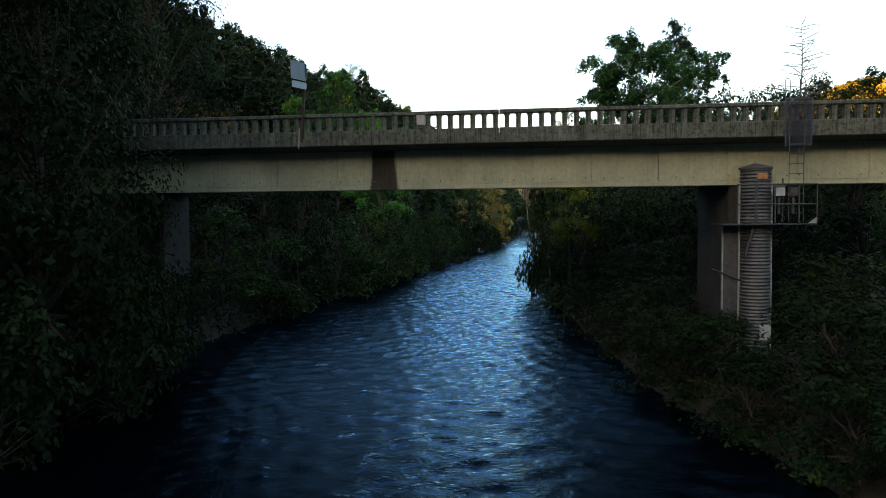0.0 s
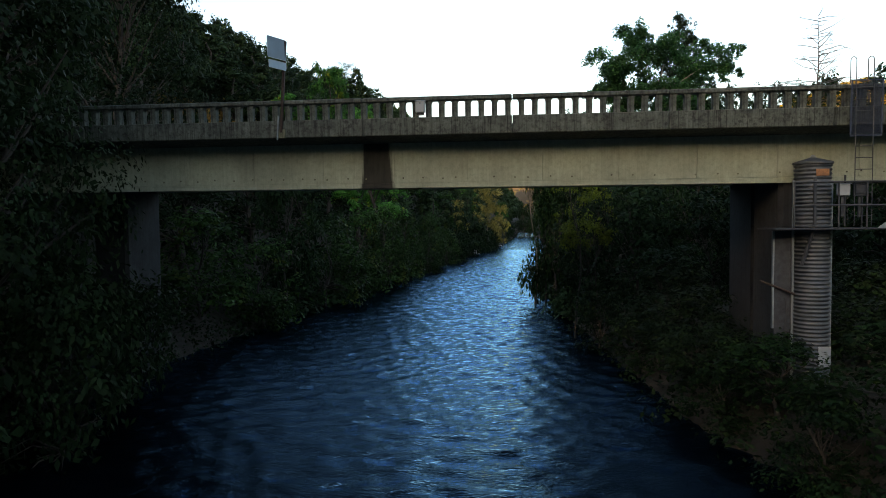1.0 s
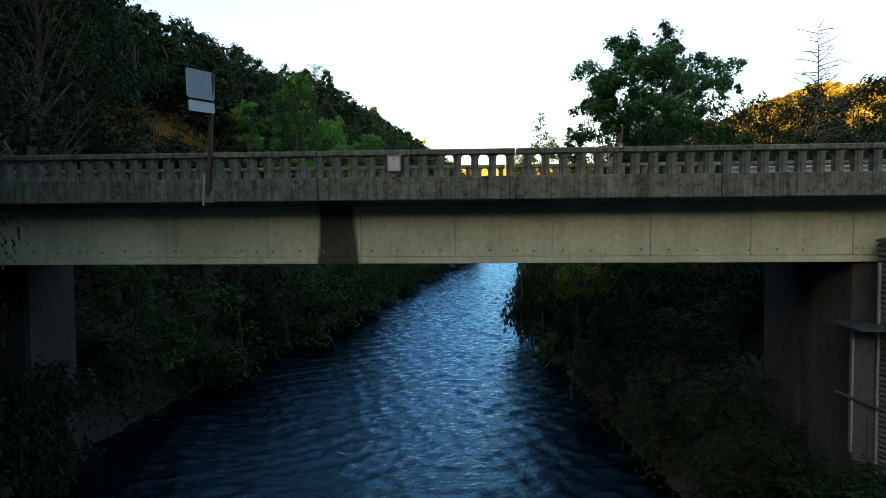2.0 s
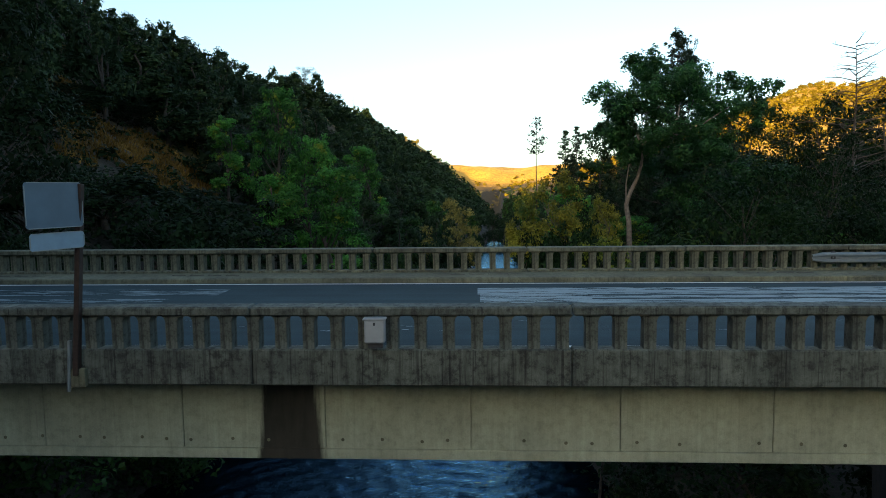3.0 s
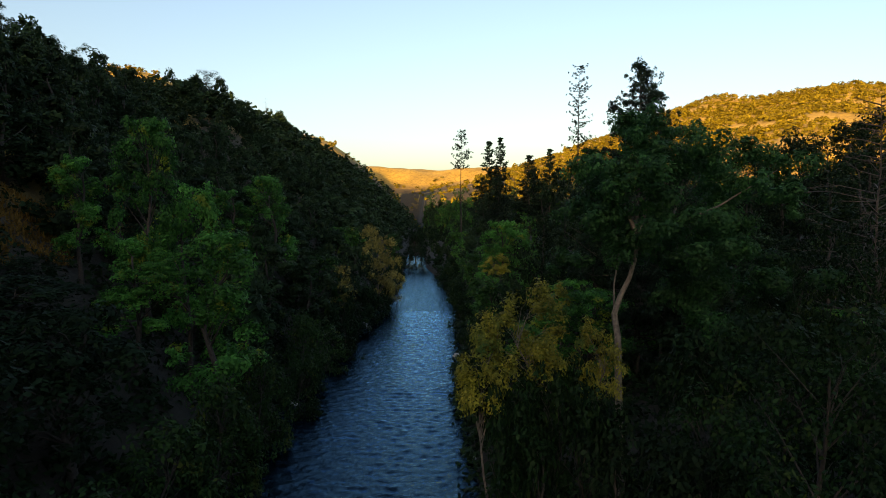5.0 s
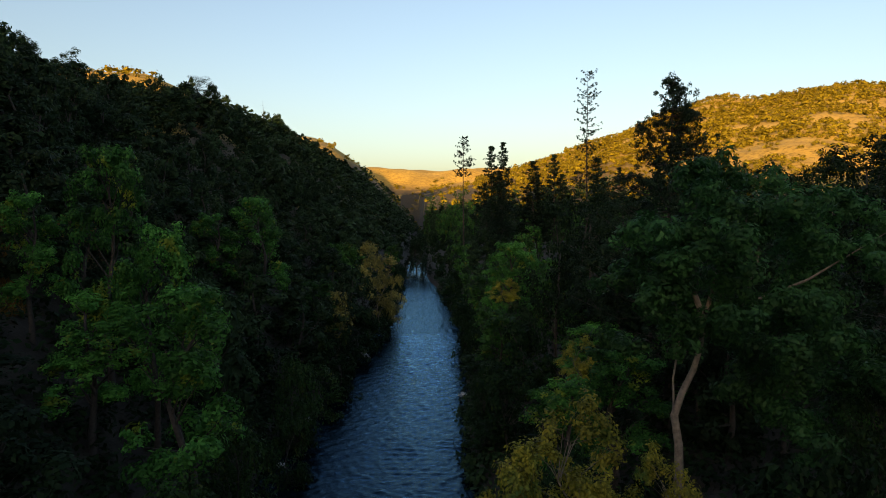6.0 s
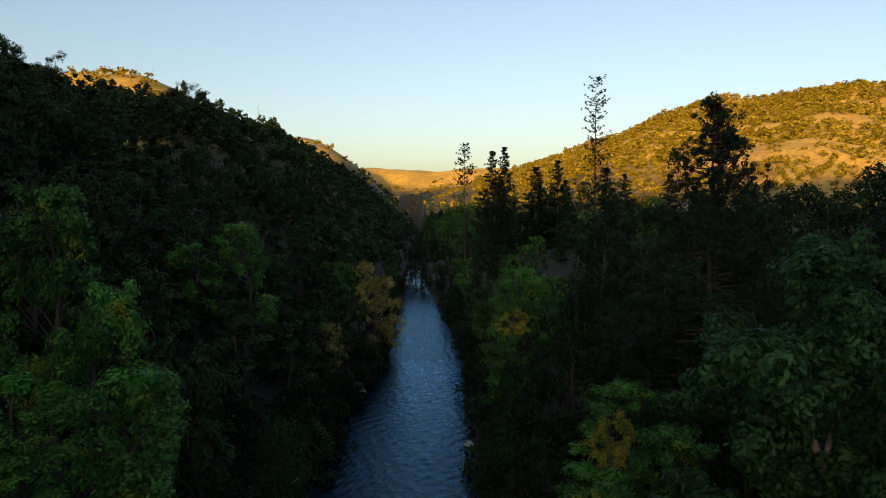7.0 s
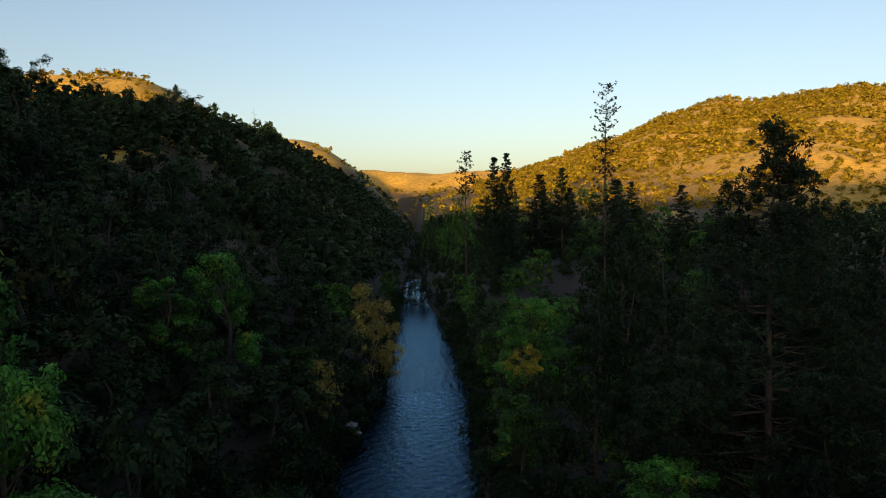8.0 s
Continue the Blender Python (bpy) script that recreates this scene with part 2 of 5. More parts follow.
def ground_material():
    m, t, b = material("hillside_ground")
    v = coords(t)
    dry = ramp(t, noise_out(t, v, 0.06, 6), [(0.3, (0.33, 0.21, 0.030)), (0.7, (0.50, 0.33, 0.055))])
    scrub = ramp(t, noise_out(t, v, 0.018, 5), [(0.42, (0.24, 0.155, 0.024)), (0.62, (0.46, 0.30, 0.050))])
    tone = mix(t, 0.5, dry, scrub)
    bushes = noise_out(t, v, 0.22, 5, 0.75)
    tone = mix(t, 0.85, tone, ramp(t, bushes, [(0.40, (0.5, 0.5, 0.4)), (0.52, (1.1,) * 3)]), "MULTIPLY")
    fine = noise_out(t, v, 2.5, 5, 0.7)
    tone = mix(t, 0.6, tone, ramp(t, fine, [(0.3, (0.6,) * 3), (0.7, (1.3,) * 3)]), "MULTIPLY")
    # dark soil along the river, by height, the valley's shade put into its colour
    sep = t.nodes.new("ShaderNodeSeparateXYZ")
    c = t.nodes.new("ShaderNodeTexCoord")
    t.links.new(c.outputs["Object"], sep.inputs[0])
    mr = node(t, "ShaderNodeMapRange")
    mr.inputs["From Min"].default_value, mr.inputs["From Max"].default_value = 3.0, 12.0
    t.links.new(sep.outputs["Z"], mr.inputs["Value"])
    # leaf litter patches, darkened for the shaded slopes; none on the sunlit hills
    shaded_litter = ramp(t, noise_out(t, v, 1.3, 5), [(0.3, (0.025, 0.02, 0.012)), (0.7, (0.07, 0.052, 0.026))])
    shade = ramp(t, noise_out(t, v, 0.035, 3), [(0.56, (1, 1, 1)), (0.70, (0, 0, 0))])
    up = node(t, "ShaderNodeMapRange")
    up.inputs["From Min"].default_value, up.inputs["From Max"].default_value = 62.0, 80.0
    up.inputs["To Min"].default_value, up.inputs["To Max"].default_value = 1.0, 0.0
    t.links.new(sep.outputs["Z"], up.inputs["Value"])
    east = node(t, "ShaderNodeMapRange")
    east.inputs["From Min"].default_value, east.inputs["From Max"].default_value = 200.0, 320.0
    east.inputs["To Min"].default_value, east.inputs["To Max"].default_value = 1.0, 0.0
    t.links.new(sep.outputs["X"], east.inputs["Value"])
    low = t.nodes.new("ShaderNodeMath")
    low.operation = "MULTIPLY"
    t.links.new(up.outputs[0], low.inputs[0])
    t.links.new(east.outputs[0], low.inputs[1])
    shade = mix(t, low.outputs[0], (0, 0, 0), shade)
    tone = mix(t, shade, tone, shaded_litter)
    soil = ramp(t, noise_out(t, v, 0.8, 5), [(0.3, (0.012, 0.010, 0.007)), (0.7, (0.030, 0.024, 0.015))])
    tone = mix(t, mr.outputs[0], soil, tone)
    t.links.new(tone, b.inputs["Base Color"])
    b.inputs["Roughness"].default_value = 0.95
    relief(t, b, fine, 0.6, 0.3)
    return m


GROUND = ground_material()


# ---- building helpers ----
def mesh_object(name, bm, mat, parent=None, label=""):
    me = bpy.data.meshes.new(name)
    bm.to_mesh(me)
    bm.free()
    me.materials.append(mat)
    ob = new(name, me)
    ob.parent = parent
    if label:
        ob["label"] = label
    return ob


part = mesh_object


def arrays_mesh(name, verts, faces, mat, smooth=False):
    """A mesh from computed arrays: verts (n, 3), faces (m, 3 or 4)."""
    me = bpy.data.meshes.new(name)
    verts, faces = np.asarray(verts, np.float32), np.asarray(faces, np.int32)
    k = faces.shape[1]
    me.vertices.add(len(verts))
    me.vertices.foreach_set("co", verts.ravel())
    me.loops.add(faces.size)
    me.loops.foreach_set("vertex_index", faces.ravel())
    me.polygons.add(len(faces))
    me.polygons.foreach_set("loop_start", np.arange(0, faces.size, k, dtype=np.int32))
    if smooth:
        me.polygons.foreach_set("use_smooth", np.ones(len(faces), bool))
    me.update(calc_edges=True)
    me.materials.append(mat)
    return me


def add_box(bm, x0, x1, y0, y1, z0, z1, bevel=0.0):
    r = bmesh.ops.create_cube(bm, size=1, matrix=Matrix.Translation(((x0 + x1) / 2, (y0 + y1) / 2, (z0 + z1) / 2))
                              @ Matrix.Diagonal((x1 - x0, y1 - y0, z1 - z0, 1)))
    if bevel:
        edges = list({e for v in r["verts"] for e in v.link_edges})
        bmesh.ops.bevel(bm, geom=edges, offset=bevel, segments=1, affect="EDGES")


def box(x0, x1, y0, y1, z0, z1, bevel=0.0):
    bm = bmesh.new()
    add_box(bm, x0, x1, y0, y1, z0, z1, bevel)
    return bm


def add_rod(bm, a, b, r0, r1=None, seg=8):
    a, b = Vector(a), Vector(b)
    d = b - a
    m = Matrix.Translation((a + b) / 2) @ d.to_track_quat("Z", "Y").to_matrix().to_4x4()
    bmesh.ops.create_cone(bm, cap_ends=True, segments=seg, radius1=r0, radius2=r0 if r1 is None else r1, depth=d.length, matrix=m)


def rod(a, b, r0, r1=None, seg=8):
    bm = bmesh.new()
    add_rod(bm, a, b, r0, r1, seg)
    return bm


def thing(name, label, category, kind="", group="", m=None):
    ob = new(name)
    ob.empty_display_size = 0.3
    if m is not None:
        ob.matrix_world = m
    return tagged(ob, label, category, group, kind)


# ---- terrain ----
WATER_Z = -9.5


def lerp(y, table):
    ys, vs = zip(*table)
    return np.interp(y, ys, vs)


def smooth(u):
    u = np.clip(u, 0, 1)
    return u * u * (3 - 2 * u)


LEFT_EDGE = [(-400, -14), (-30, -9), (0, -7.5), (20, -6.5), (40, -4), (68, -4.5), (100, 0.3), (140, 4.5), (200, 8), (260, 10), (400, 14), (560, 20), (700, 30), (1600, 40)]
RIGHT_EDGE = [(-400, 18), (-30, 17.5), (-12, 15.5), (-4, 13.2), (20, 11), (36, 10.3), (67, 11.7), (90, 14), (117, 17), (170, 17), (225, 15), (260, 16), (400, 20), (700, 38), (1600, 50)]
LEFT_RIDGE = [(-500, -160), (0, -125), (150, -112), (235, -93), (300, -74), (400, -62), (500, -34), (560, -22), (640, -60), (900, -125), (1600, -150)]
LEFT_TOP = [(-500, 70), (0, 50), (100, 52), (200, 54), (225, 54), (240, 49), (264, 48), (288, 58), (340, 55), (400, 50), (500, 39), (560, 32), (640, 36), (740, 84), (900, 126), (1050, 70), (1200, 50), (1600, 60)]
# the far hill on the right, by its bearing from the river: height of its crest
HILL_TOP = [(-180, 0), (-8, 0), (0, 40), (8, 88), (11, 104), (14, 124), (19, 168), (22, 194), (25.5, 212), (27.5, 221), (33, 226), (38, 218), (60, 215), (90, 130), (130, 30), (180, 0)]
HILL_R = 1300.0


def fbm(x, y):
    """A cheap roll of the land from sines, for arrays and single numbers alike."""
    return (np.sin(x * 0.045 + 1.3) * np.cos(y * 0.038 + 0.4) * 2.2 + np.sin(x * 0.11 + y * 0.07) * 0.9
            + np.cos(x * 0.021 - y * 0.017 + 2.0) * 4.0)


def ground_z(x, y):
    x, y = np.asarray(x, float), np.asarray(y, float)
    xl, xr = lerp(y, LEFT_EDGE), lerp(y, RIGHT_EDGE)
    roll = fbm(x, y)
    # left: a low shelf, then the steep wooded slope
    d = xl - x
    run = np.maximum(xl - lerp(y, LEFT_RIDGE), 5)
    u = np.clip((d - 4) / run, 0, 3)
    up = np.where(u < 1, 1 - (1 - np.minimum(u, 1)) ** 1.6, 1 - 0.25 * (u - 1))
    zl = -8.3 + 0.15 * np.clip(d, 0, 12) + np.clip((y - 170) * 0.03, 0, 8) * np.clip(d / 8, 0, 1) * (1 - np.clip(u * 2.5, 0, 1)) + (lerp(y, LEFT_TOP) + 6.5) * up + roll * np.clip(u * 1.5, 0, 1)
    # right: the flood plain, then the far slope
    e = x - xr
    bluff = 15 * smooth((x - 32) / 95) * smooth((y - 25) / 60) * smooth((290 - y) / 90)
    zr = -8.2 + 0.055 * np.clip(e, 0, 70) + np.clip((y - 170) * 0.03, 0, 8) * np.clip(e / 8, 0, 1) + bluff + roll * 0.15 * np.clip(e / 10, 0, 1)
    r = np.hypot(x, y - 20)
    w = np.clip((r - 330) / (HILL_R - 330), 0, 1) - 0.25 * np.clip((r - HILL_R) / 900, 0, 1)
    crest = lerp(np.degrees(np.arctan2(x, y - 20)), HILL_TOP)
    zr = np.maximum(zr, -14 + (crest + 14) * w + roll * 1.3 * np.clip(w * 3, 0, 1) * np.clip(crest / 60, 0, 1))
    z = np.where(d > 0, zl, np.where(e > 0, zr, -8.3))
    inside = np.minimum(x - xl, xr - x)
    bank = smooth((inside + 2.5) / 4.0)
    z = z * (1 - bank) + (WATER_Z - 1.6) * bank
    # the valley's end, and the ridge behind the walk that keeps the evening sun off the river
    z = np.where(y > 1150, np.maximum(z, -8 + 126 * smooth((y - 1150) / 380) + roll), z)
    z = np.where(y < -330, np.maximum(z, -8 + 218 * smooth((-y - 330) / 520) + roll), z)
    # a spur of the left slope, and the hollow beside it
    z = z + 9 * np.exp(-((x + 43) / 17) ** 2 - ((y - 176) / 26) ** 2) - 11 * np.exp(-((x + 66) / 15) ** 2 - ((y - 152) / 32) ** 2)
    # a sunlit hill far behind the left ridge
    z = np.maximum(z, 189 - 0.0045 * np.maximum(x + 330, 0) ** 2 - 0.0010 * np.minimum(x + 430, 0) ** 2 - 0.0016 * (y - 900) ** 2 + roll)
    # the road's shelf at both ends of the bridge
    off = np.maximum(np.where(x < 0, -30 - x, x - 44), 0)
    near = smooth(1 - (np.abs(y) - 7) / 16) * smooth(off / 8) * smooth((130 - np.abs(x)) / 60)
    return z * (1 - near) + (-0.35) * near


def gz(x, y):
    return float(ground_z(x, y))


def spaced(stops):
    out = []
    for (a, step), (b, _) in zip(stops, stops[1:]):
        out += list(np.arange(a, b, step))
    return np.array(out + [stops[-1][0]])


def build_ground():
    xs = spaced([(-2500, 250), (-750, 50), (-300, 14), (-140, 6), (-30, 1.6), (40, 5), (120, 14), (450, 24), (1100, 100), (1700, 300), (2900, 1)])
    ys = spaced([(-2200, 250), (-1000, 50), (-200, 15), (-40, 3.0), (150, 6), (320, 12), (620, 25), (1600, 200), (3200, 1)])
    X, Y = np.meshgrid(xs, ys)
    Z = ground_z(X, Y)
    n, k = X.shape[1], X.shape[0]
    i = np.arange(n * k).reshape(k, n)
    quads = np.stack([i[:-1, :-1], i[:-1, 1:], i[1:, 1:], i[1:, :-1]], -1).reshape(-1, 4)
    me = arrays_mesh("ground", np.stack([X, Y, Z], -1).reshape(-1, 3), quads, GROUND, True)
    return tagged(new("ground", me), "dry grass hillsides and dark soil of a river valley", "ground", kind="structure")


def build_water():
    ys = np.concatenate([np.arange(-60, -33, 0.9), np.arange(-33, 66, 0.17), np.arange(66, 120, 0.3), np.arange(120, 300, 1.1)])
    us = np.linspace(-0.10, 1.10, 150)
    xl, xr = lerp(ys, LEFT_EDGE) - 1, lerp(ys, RIGHT_EDGE) + 1
    X = xl[:, None] + (xr - xl)[:, None] * us[None, :]
    Y = np.repeat(ys[:, None], len(us), 1)
    rng = np.random.default_rng(4)
    Z = np.zeros_like(X)
    # short steep chop, its crests mostly across the current, bent by slow swirls
    for k in range(34):
        w = 0.30 * 1.05 ** k
        a = rng.normal() * 0.85 + math.pi / 2
        kx, ky = math.cos(a) / w * 6.28 * 0.8, math.sin(a) / w * 6.28
        swirl = 1.1 * np.sin(0.31 * X + 0.23 * Y + k) + 0.9 * np.sin(0.53 * Y - 0.41 * X + 2.3 * k) + 0.6 * np.sin(1.3 * X + 0.9 * Y + 1.7 * k)
        patch = 0.35 + 0.65 * np.clip(np.sin(0.37 * X + 1.9 * k) * np.sin(0.29 * Y + 1.3 * k) + 0.4, 0, 1)
        Z += 0.0072 * w ** 0.95 * patch * (np.exp(1.2 * np.sin(kx * X + ky * Y + rng.uniform(0, 6.28) + swirl)) - 1.3)
    i = np.arange(X.size).reshape(X.shape)
    quads = np.stack([i[:-1, :-1], i[:-1, 1:], i[1:, 1:], i[1:, :-1]], -1).reshape(-1, 4)
    me = arrays_mesh("water", np.stack([X, Y, WATER_Z + Z], -1).reshape(-1, 3), quads, WATER, True)
    return tagged(new("water", me), "dark choppy river water reflecting the evening sky", "river", kind="structure")


build_ground()
build_water()

# ---- bridge ----
CANT = Matrix.Rotation(radians(2.4), 4, "X")      # the deck leans towards the curve's inside
X0, X1 = -34.0, 48.0                              # ends of the bridge
NEAR_OUT, NEAR_IN, FAR_IN, FAR_OUT = -5.38, -5.10, 4.10, 4.42
GIRDER_NEAR, GIRDER_FAR = -4.12, 3.25


def baluster_mesh(depth, mat):
    """A post whose head flares into the low arch of the openings on both sides."""
    bm = bmesh.new()
    w, h = 0.085, 0.50
    prof = [(-w, 0), (w, 0), (w, h - 0.09), (w + 0.02, h - 0.04), (w + 0.06, h), (-w - 0.06, h), (-w - 0.02, h - 0.04), (-w, h - 0.09)]
    rings = [[bm.verts.new((x, y, z)) for x, z in prof] for y in (-depth / 2, depth / 2)]
    n = len(prof)
    bm.faces.new(rings[0])
    bm.faces.new(list(reversed(rings[1])))
    for k in range(n):
        bm.faces.new((rings[0][k], rings[1][k], rings[1][(k + 1) % n], rings[0][(k + 1) % n]))
    bmesh.ops.recalc_face_normals(bm, faces=bm.faces)
    me = bpy.data.meshes.new("baluster")
    bm.to_mesh(me)
    bm.free()
    me.materials.append(mat)
    return me


def railing(name, y0, y1, zb, joints, first, pitch, mat):
    """Parapet wall, row of posts and a coping in lengths with open joints."""
    top = thing(name, "weathered concrete bridge railing with arched openings", "railing", group="bridge railings", m=CANT)
    mid = (y0 + y1) / 2
    cuts = [X0] + [j for j in joints if X0 < j < X1] + [X1]
    for a, b in zip(cuts, cuts[1:]):
        part("parapet_wall", box(a + 0.008, b - 0.008, y0, y1, zb, 0.475, 0.02), mat, top)
        bm = box(a + 0.01, b - 0.01, y0 - 0.035, y1 + 0.035, 0.965, 1.10, 0.025)
        part("coping", bm, mat, top)
    me = baluster_mesh(y1 - y0 - 0.06, mat)
    k0 = math.ceil((X0 + 0.15 - first) / pitch)
    for k in range(k0, k0 + int((X1 - X0 - 0.3) / pitch)):
        b = new("baluster", me)
        b.parent = top
        b.location = (first + k * pitch, mid, 0.47)
    return top


def bridge():
    span = thing("bridge", "beige concrete girder bridge with a dark drain stain", "bridge", m=CANT)
    # girder with a lower lip, in formwork panels with open joints
    cuts = [X0] + [6.7 + 2.413 * k for k in range(-16, 17) if X0 + 1 < 6.7 + 2.413 * k < X1 - 1] + [X1]
    for a, b in zip(cuts, cuts[1:]):
        part("girder_panel", box(a + 0.006, b - 0.006, GIRDER_NEAR, GIRDER_NEAR + 0.4, -1.51, -0.18, 0.008), GIRDER_C, span)
        part("girder_panel", box(a + 0.006, b - 0.006, GIRDER_FAR - 0.4, GIRDER_FAR, -1.51, -0.18, 0.008), GIRDER_C, span)
    part("girder_core", box(X0, X1, GIRDER_NEAR + 0.05, GIRDER_FAR - 0.05, -1.60, -0.2), GIRDER_C, span)
    for y in (GIRDER_NEAR, GIRDER_FAR):
        part("girder_lip", box(X0, X1, y - 0.012 if y < 0 else y - 0.40, y + 0.40 if y < 0 else y + 0.012, -1.69, -1.515, 0.012), GIRDER_C, span)
    bm = bmesh.new()
    prof = [(NEAR_OUT + 0.03, -0.056), (NEAR_OUT + 0.03, -0.068), (GIRDER_NEAR - 0.25, -0.17), (GIRDER_NEAR + 0.2, -0.24),
            (GIRDER_FAR - 0.2, -0.24), (GIRDER_FAR + 0.25, -0.17), (FAR_OUT - 0.03, -0.068), (FAR_OUT - 0.03, -0.056)]
    rings = [[bm.verts.new((x, y, z)) for y, z in prof] for x in (X0, X1)]
    for k in range(8):
        bm.faces.new((rings[0][k], rings[0][(k + 1) % 8], rings[1][(k + 1) % 8], rings[1][k]))
    bmesh.ops.recalc_face_normals(bm, faces=bm.faces)
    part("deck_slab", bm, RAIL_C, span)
    rng = random.Random(5)
    # plugged form-tie holes in a row above the lip
    bm = bmesh.new()
    x = X0 + 0.4
    while x < X1 - 1:
        x += rng.choice((0.42, 0.61, 0.66, 0.68, 0.72, 1.25))
        bmesh.ops.create_cone(bm, cap_ends=True, segments=8, radius1=0.030, radius2=0.024, depth=0.006,
                              matrix=Matrix.Translation((x, GIRDER_NEAR - 0.003, -1.36 + rng.uniform(-0.03, 0.03))) @ Matrix.Rotation(radians(90), 4, "X"))
    ties = part("tie_hole_plug", bm, CURB_C, span)
    ties["kind"] = "stuff"
    return span


bridge()
railing("railing_near", NEAR_OUT, NEAR_IN, -0.065, [3.53 + 4.63 * k for k in range(-9, 10)], 3.963, 0.4068, RAIL_C)
railing("railing_far", FAR_IN, FAR_OUT, -0.07, [3.80 + 4.40 * k for k in range(-9, 11)], 3.586, 0.4043, TAN_C)


def flat(name, x0, x1, y0, y1, z, mat, label="", jag=0.0, seed=1, step=0.4, thick=0.002):
    """A thin layer on the road, with ragged ends."""
    rng = random.Random(seed)
    bm = bmesh.new()
    n = max(2, int((x1 - x0) / step))
    rows = []
    for k in range(n + 1):
        x = x0 + (x1 - x0) * k / n
        rows.append((bm.verts.new((x, y0 + rng.uniform(-jag, jag), z)), bm.verts.new((x, y1 + rng.uniform(-jag, jag), z))))
    for (a, b), (c, d) in zip(rows, rows[1:]):
        bm.faces.new((a, c, d, b))
    ext = bmesh.ops.extrude_face_region(bm, geom=bm.faces[:])
    bmesh.ops.translate(bm, verts=[v for v in ext["geom"] if isinstance(v, bmesh.types.BMVert)], vec=(0, 0, -thick))
    bmesh.ops.recalc_face_normals(bm, faces=bm.faces)
    ob = mesh_object(name, bm, mat)
    ob.matrix_world = CANT
    return tagged(ob, label, "road marking" if "line" in name or "streak" in name else "road patch", kind="structure")


ROAD_Z, MID_Y = 0.25, -0.70
CURB_Y = 3.04


def road():
    bm = box(X0, X1, NEAR_IN - 0.002, CURB_Y + 0.05, -0.05, ROAD_Z)
    ob = mesh_object("road", bm, ASPHALT)
    ob.matrix_world = CANT
    tagged(ob, "two-lane asphalt road with worn sealer patches", "road", kind="structure")
    for a, b in ((X0 - 70, X0), (X1, X1 + 70)):
        ob = mesh_object("road", box(a + 0.01, b - 0.01, -5.3, 4.4, -0.05, ROAD_Z), ASPHALT)
        ob.matrix_world = CANT
        tagged(ob, "two-lane asphalt road leading off the bridge", "road", kind="structure")
    z = ROAD_Z + 0.004
    flat("edge_line", X0 - 60, X1 + 60, 2.82, 2.93, z, WHITE_P, "white edge line on asphalt", 0.006)
    flat("edge_line", X0 - 60, X1 + 60, -4.31, -4.19, z, WHITE_P, "white edge line on asphalt", 0.006)
    for y in (MID_Y + 0.06, MID_Y - 0.17):
        flat("centre_line", X0 - 60, X1 + 60, y, y + 0.11, z, YELLOW_P, "double yellow centre line", 0.008)
    flat("sealer_patch", 6.80, X1 + 20, 1.02, 2.06, z, SEALER, "pale grey sealer worn in streaks", 0.025, 3)
    flat("sealer_patch", 6.88, X1 + 20, 0.48, 0.84, z, SEALER, "pale grey sealer worn in streaks", 0.03, 4)
    flat("sealer_patch", 6.95, X1 + 10, -0.18, 0.30, z, SEALER, "pale grey sealer worn in streaks", 0.07, 5)
    flat("sealer_patch", 6.86, 9.4, -0.1, 1.2, z + 0.002, SEALER, "pale grey sealer worn in streaks", 0.05, 15, 0.2)
    flat("sealer_patch", X0 - 20, 0.45, 1.00, 1.95, z, SEALER_WORN, "pale grey sealer worn to thin streaks", 0.05, 6)
    flat("sealer_patch", X0 - 20, -0.5, 0.02, 0.50, z, SEALER_WORN, "pale grey sealer worn to thin streaks", 0.07, 7)
    flat("worn_streak", X0 - 20, X1 + 20, -2.19, -2.10, z, FAINT, "faint worn streak of old paint", 0.015, 8)
    flat("worn_streak", X0 - 20, X1 + 20, -2.70, -2.56, z, FAINT, "faint worn streak of old paint", 0.02, 9)
    flat("worn_streak", X0 - 20, X1 + 20, -3.12, -2.90, z, FAINT, "faint worn streak of old paint", 0.03, 10)
    flat("tar_patch", 7.0, 7.55, -0.42, -0.10, z + 0.003, RAIL_C, "chipped patch by the centre line", 0.06, 12, 0.12)
    flat("tar_patch", 7.5, 9.1, -0.56, -0.42, z + 0.003, FAINT, "chipped patch by the centre line", 0.03, 13, 0.15)


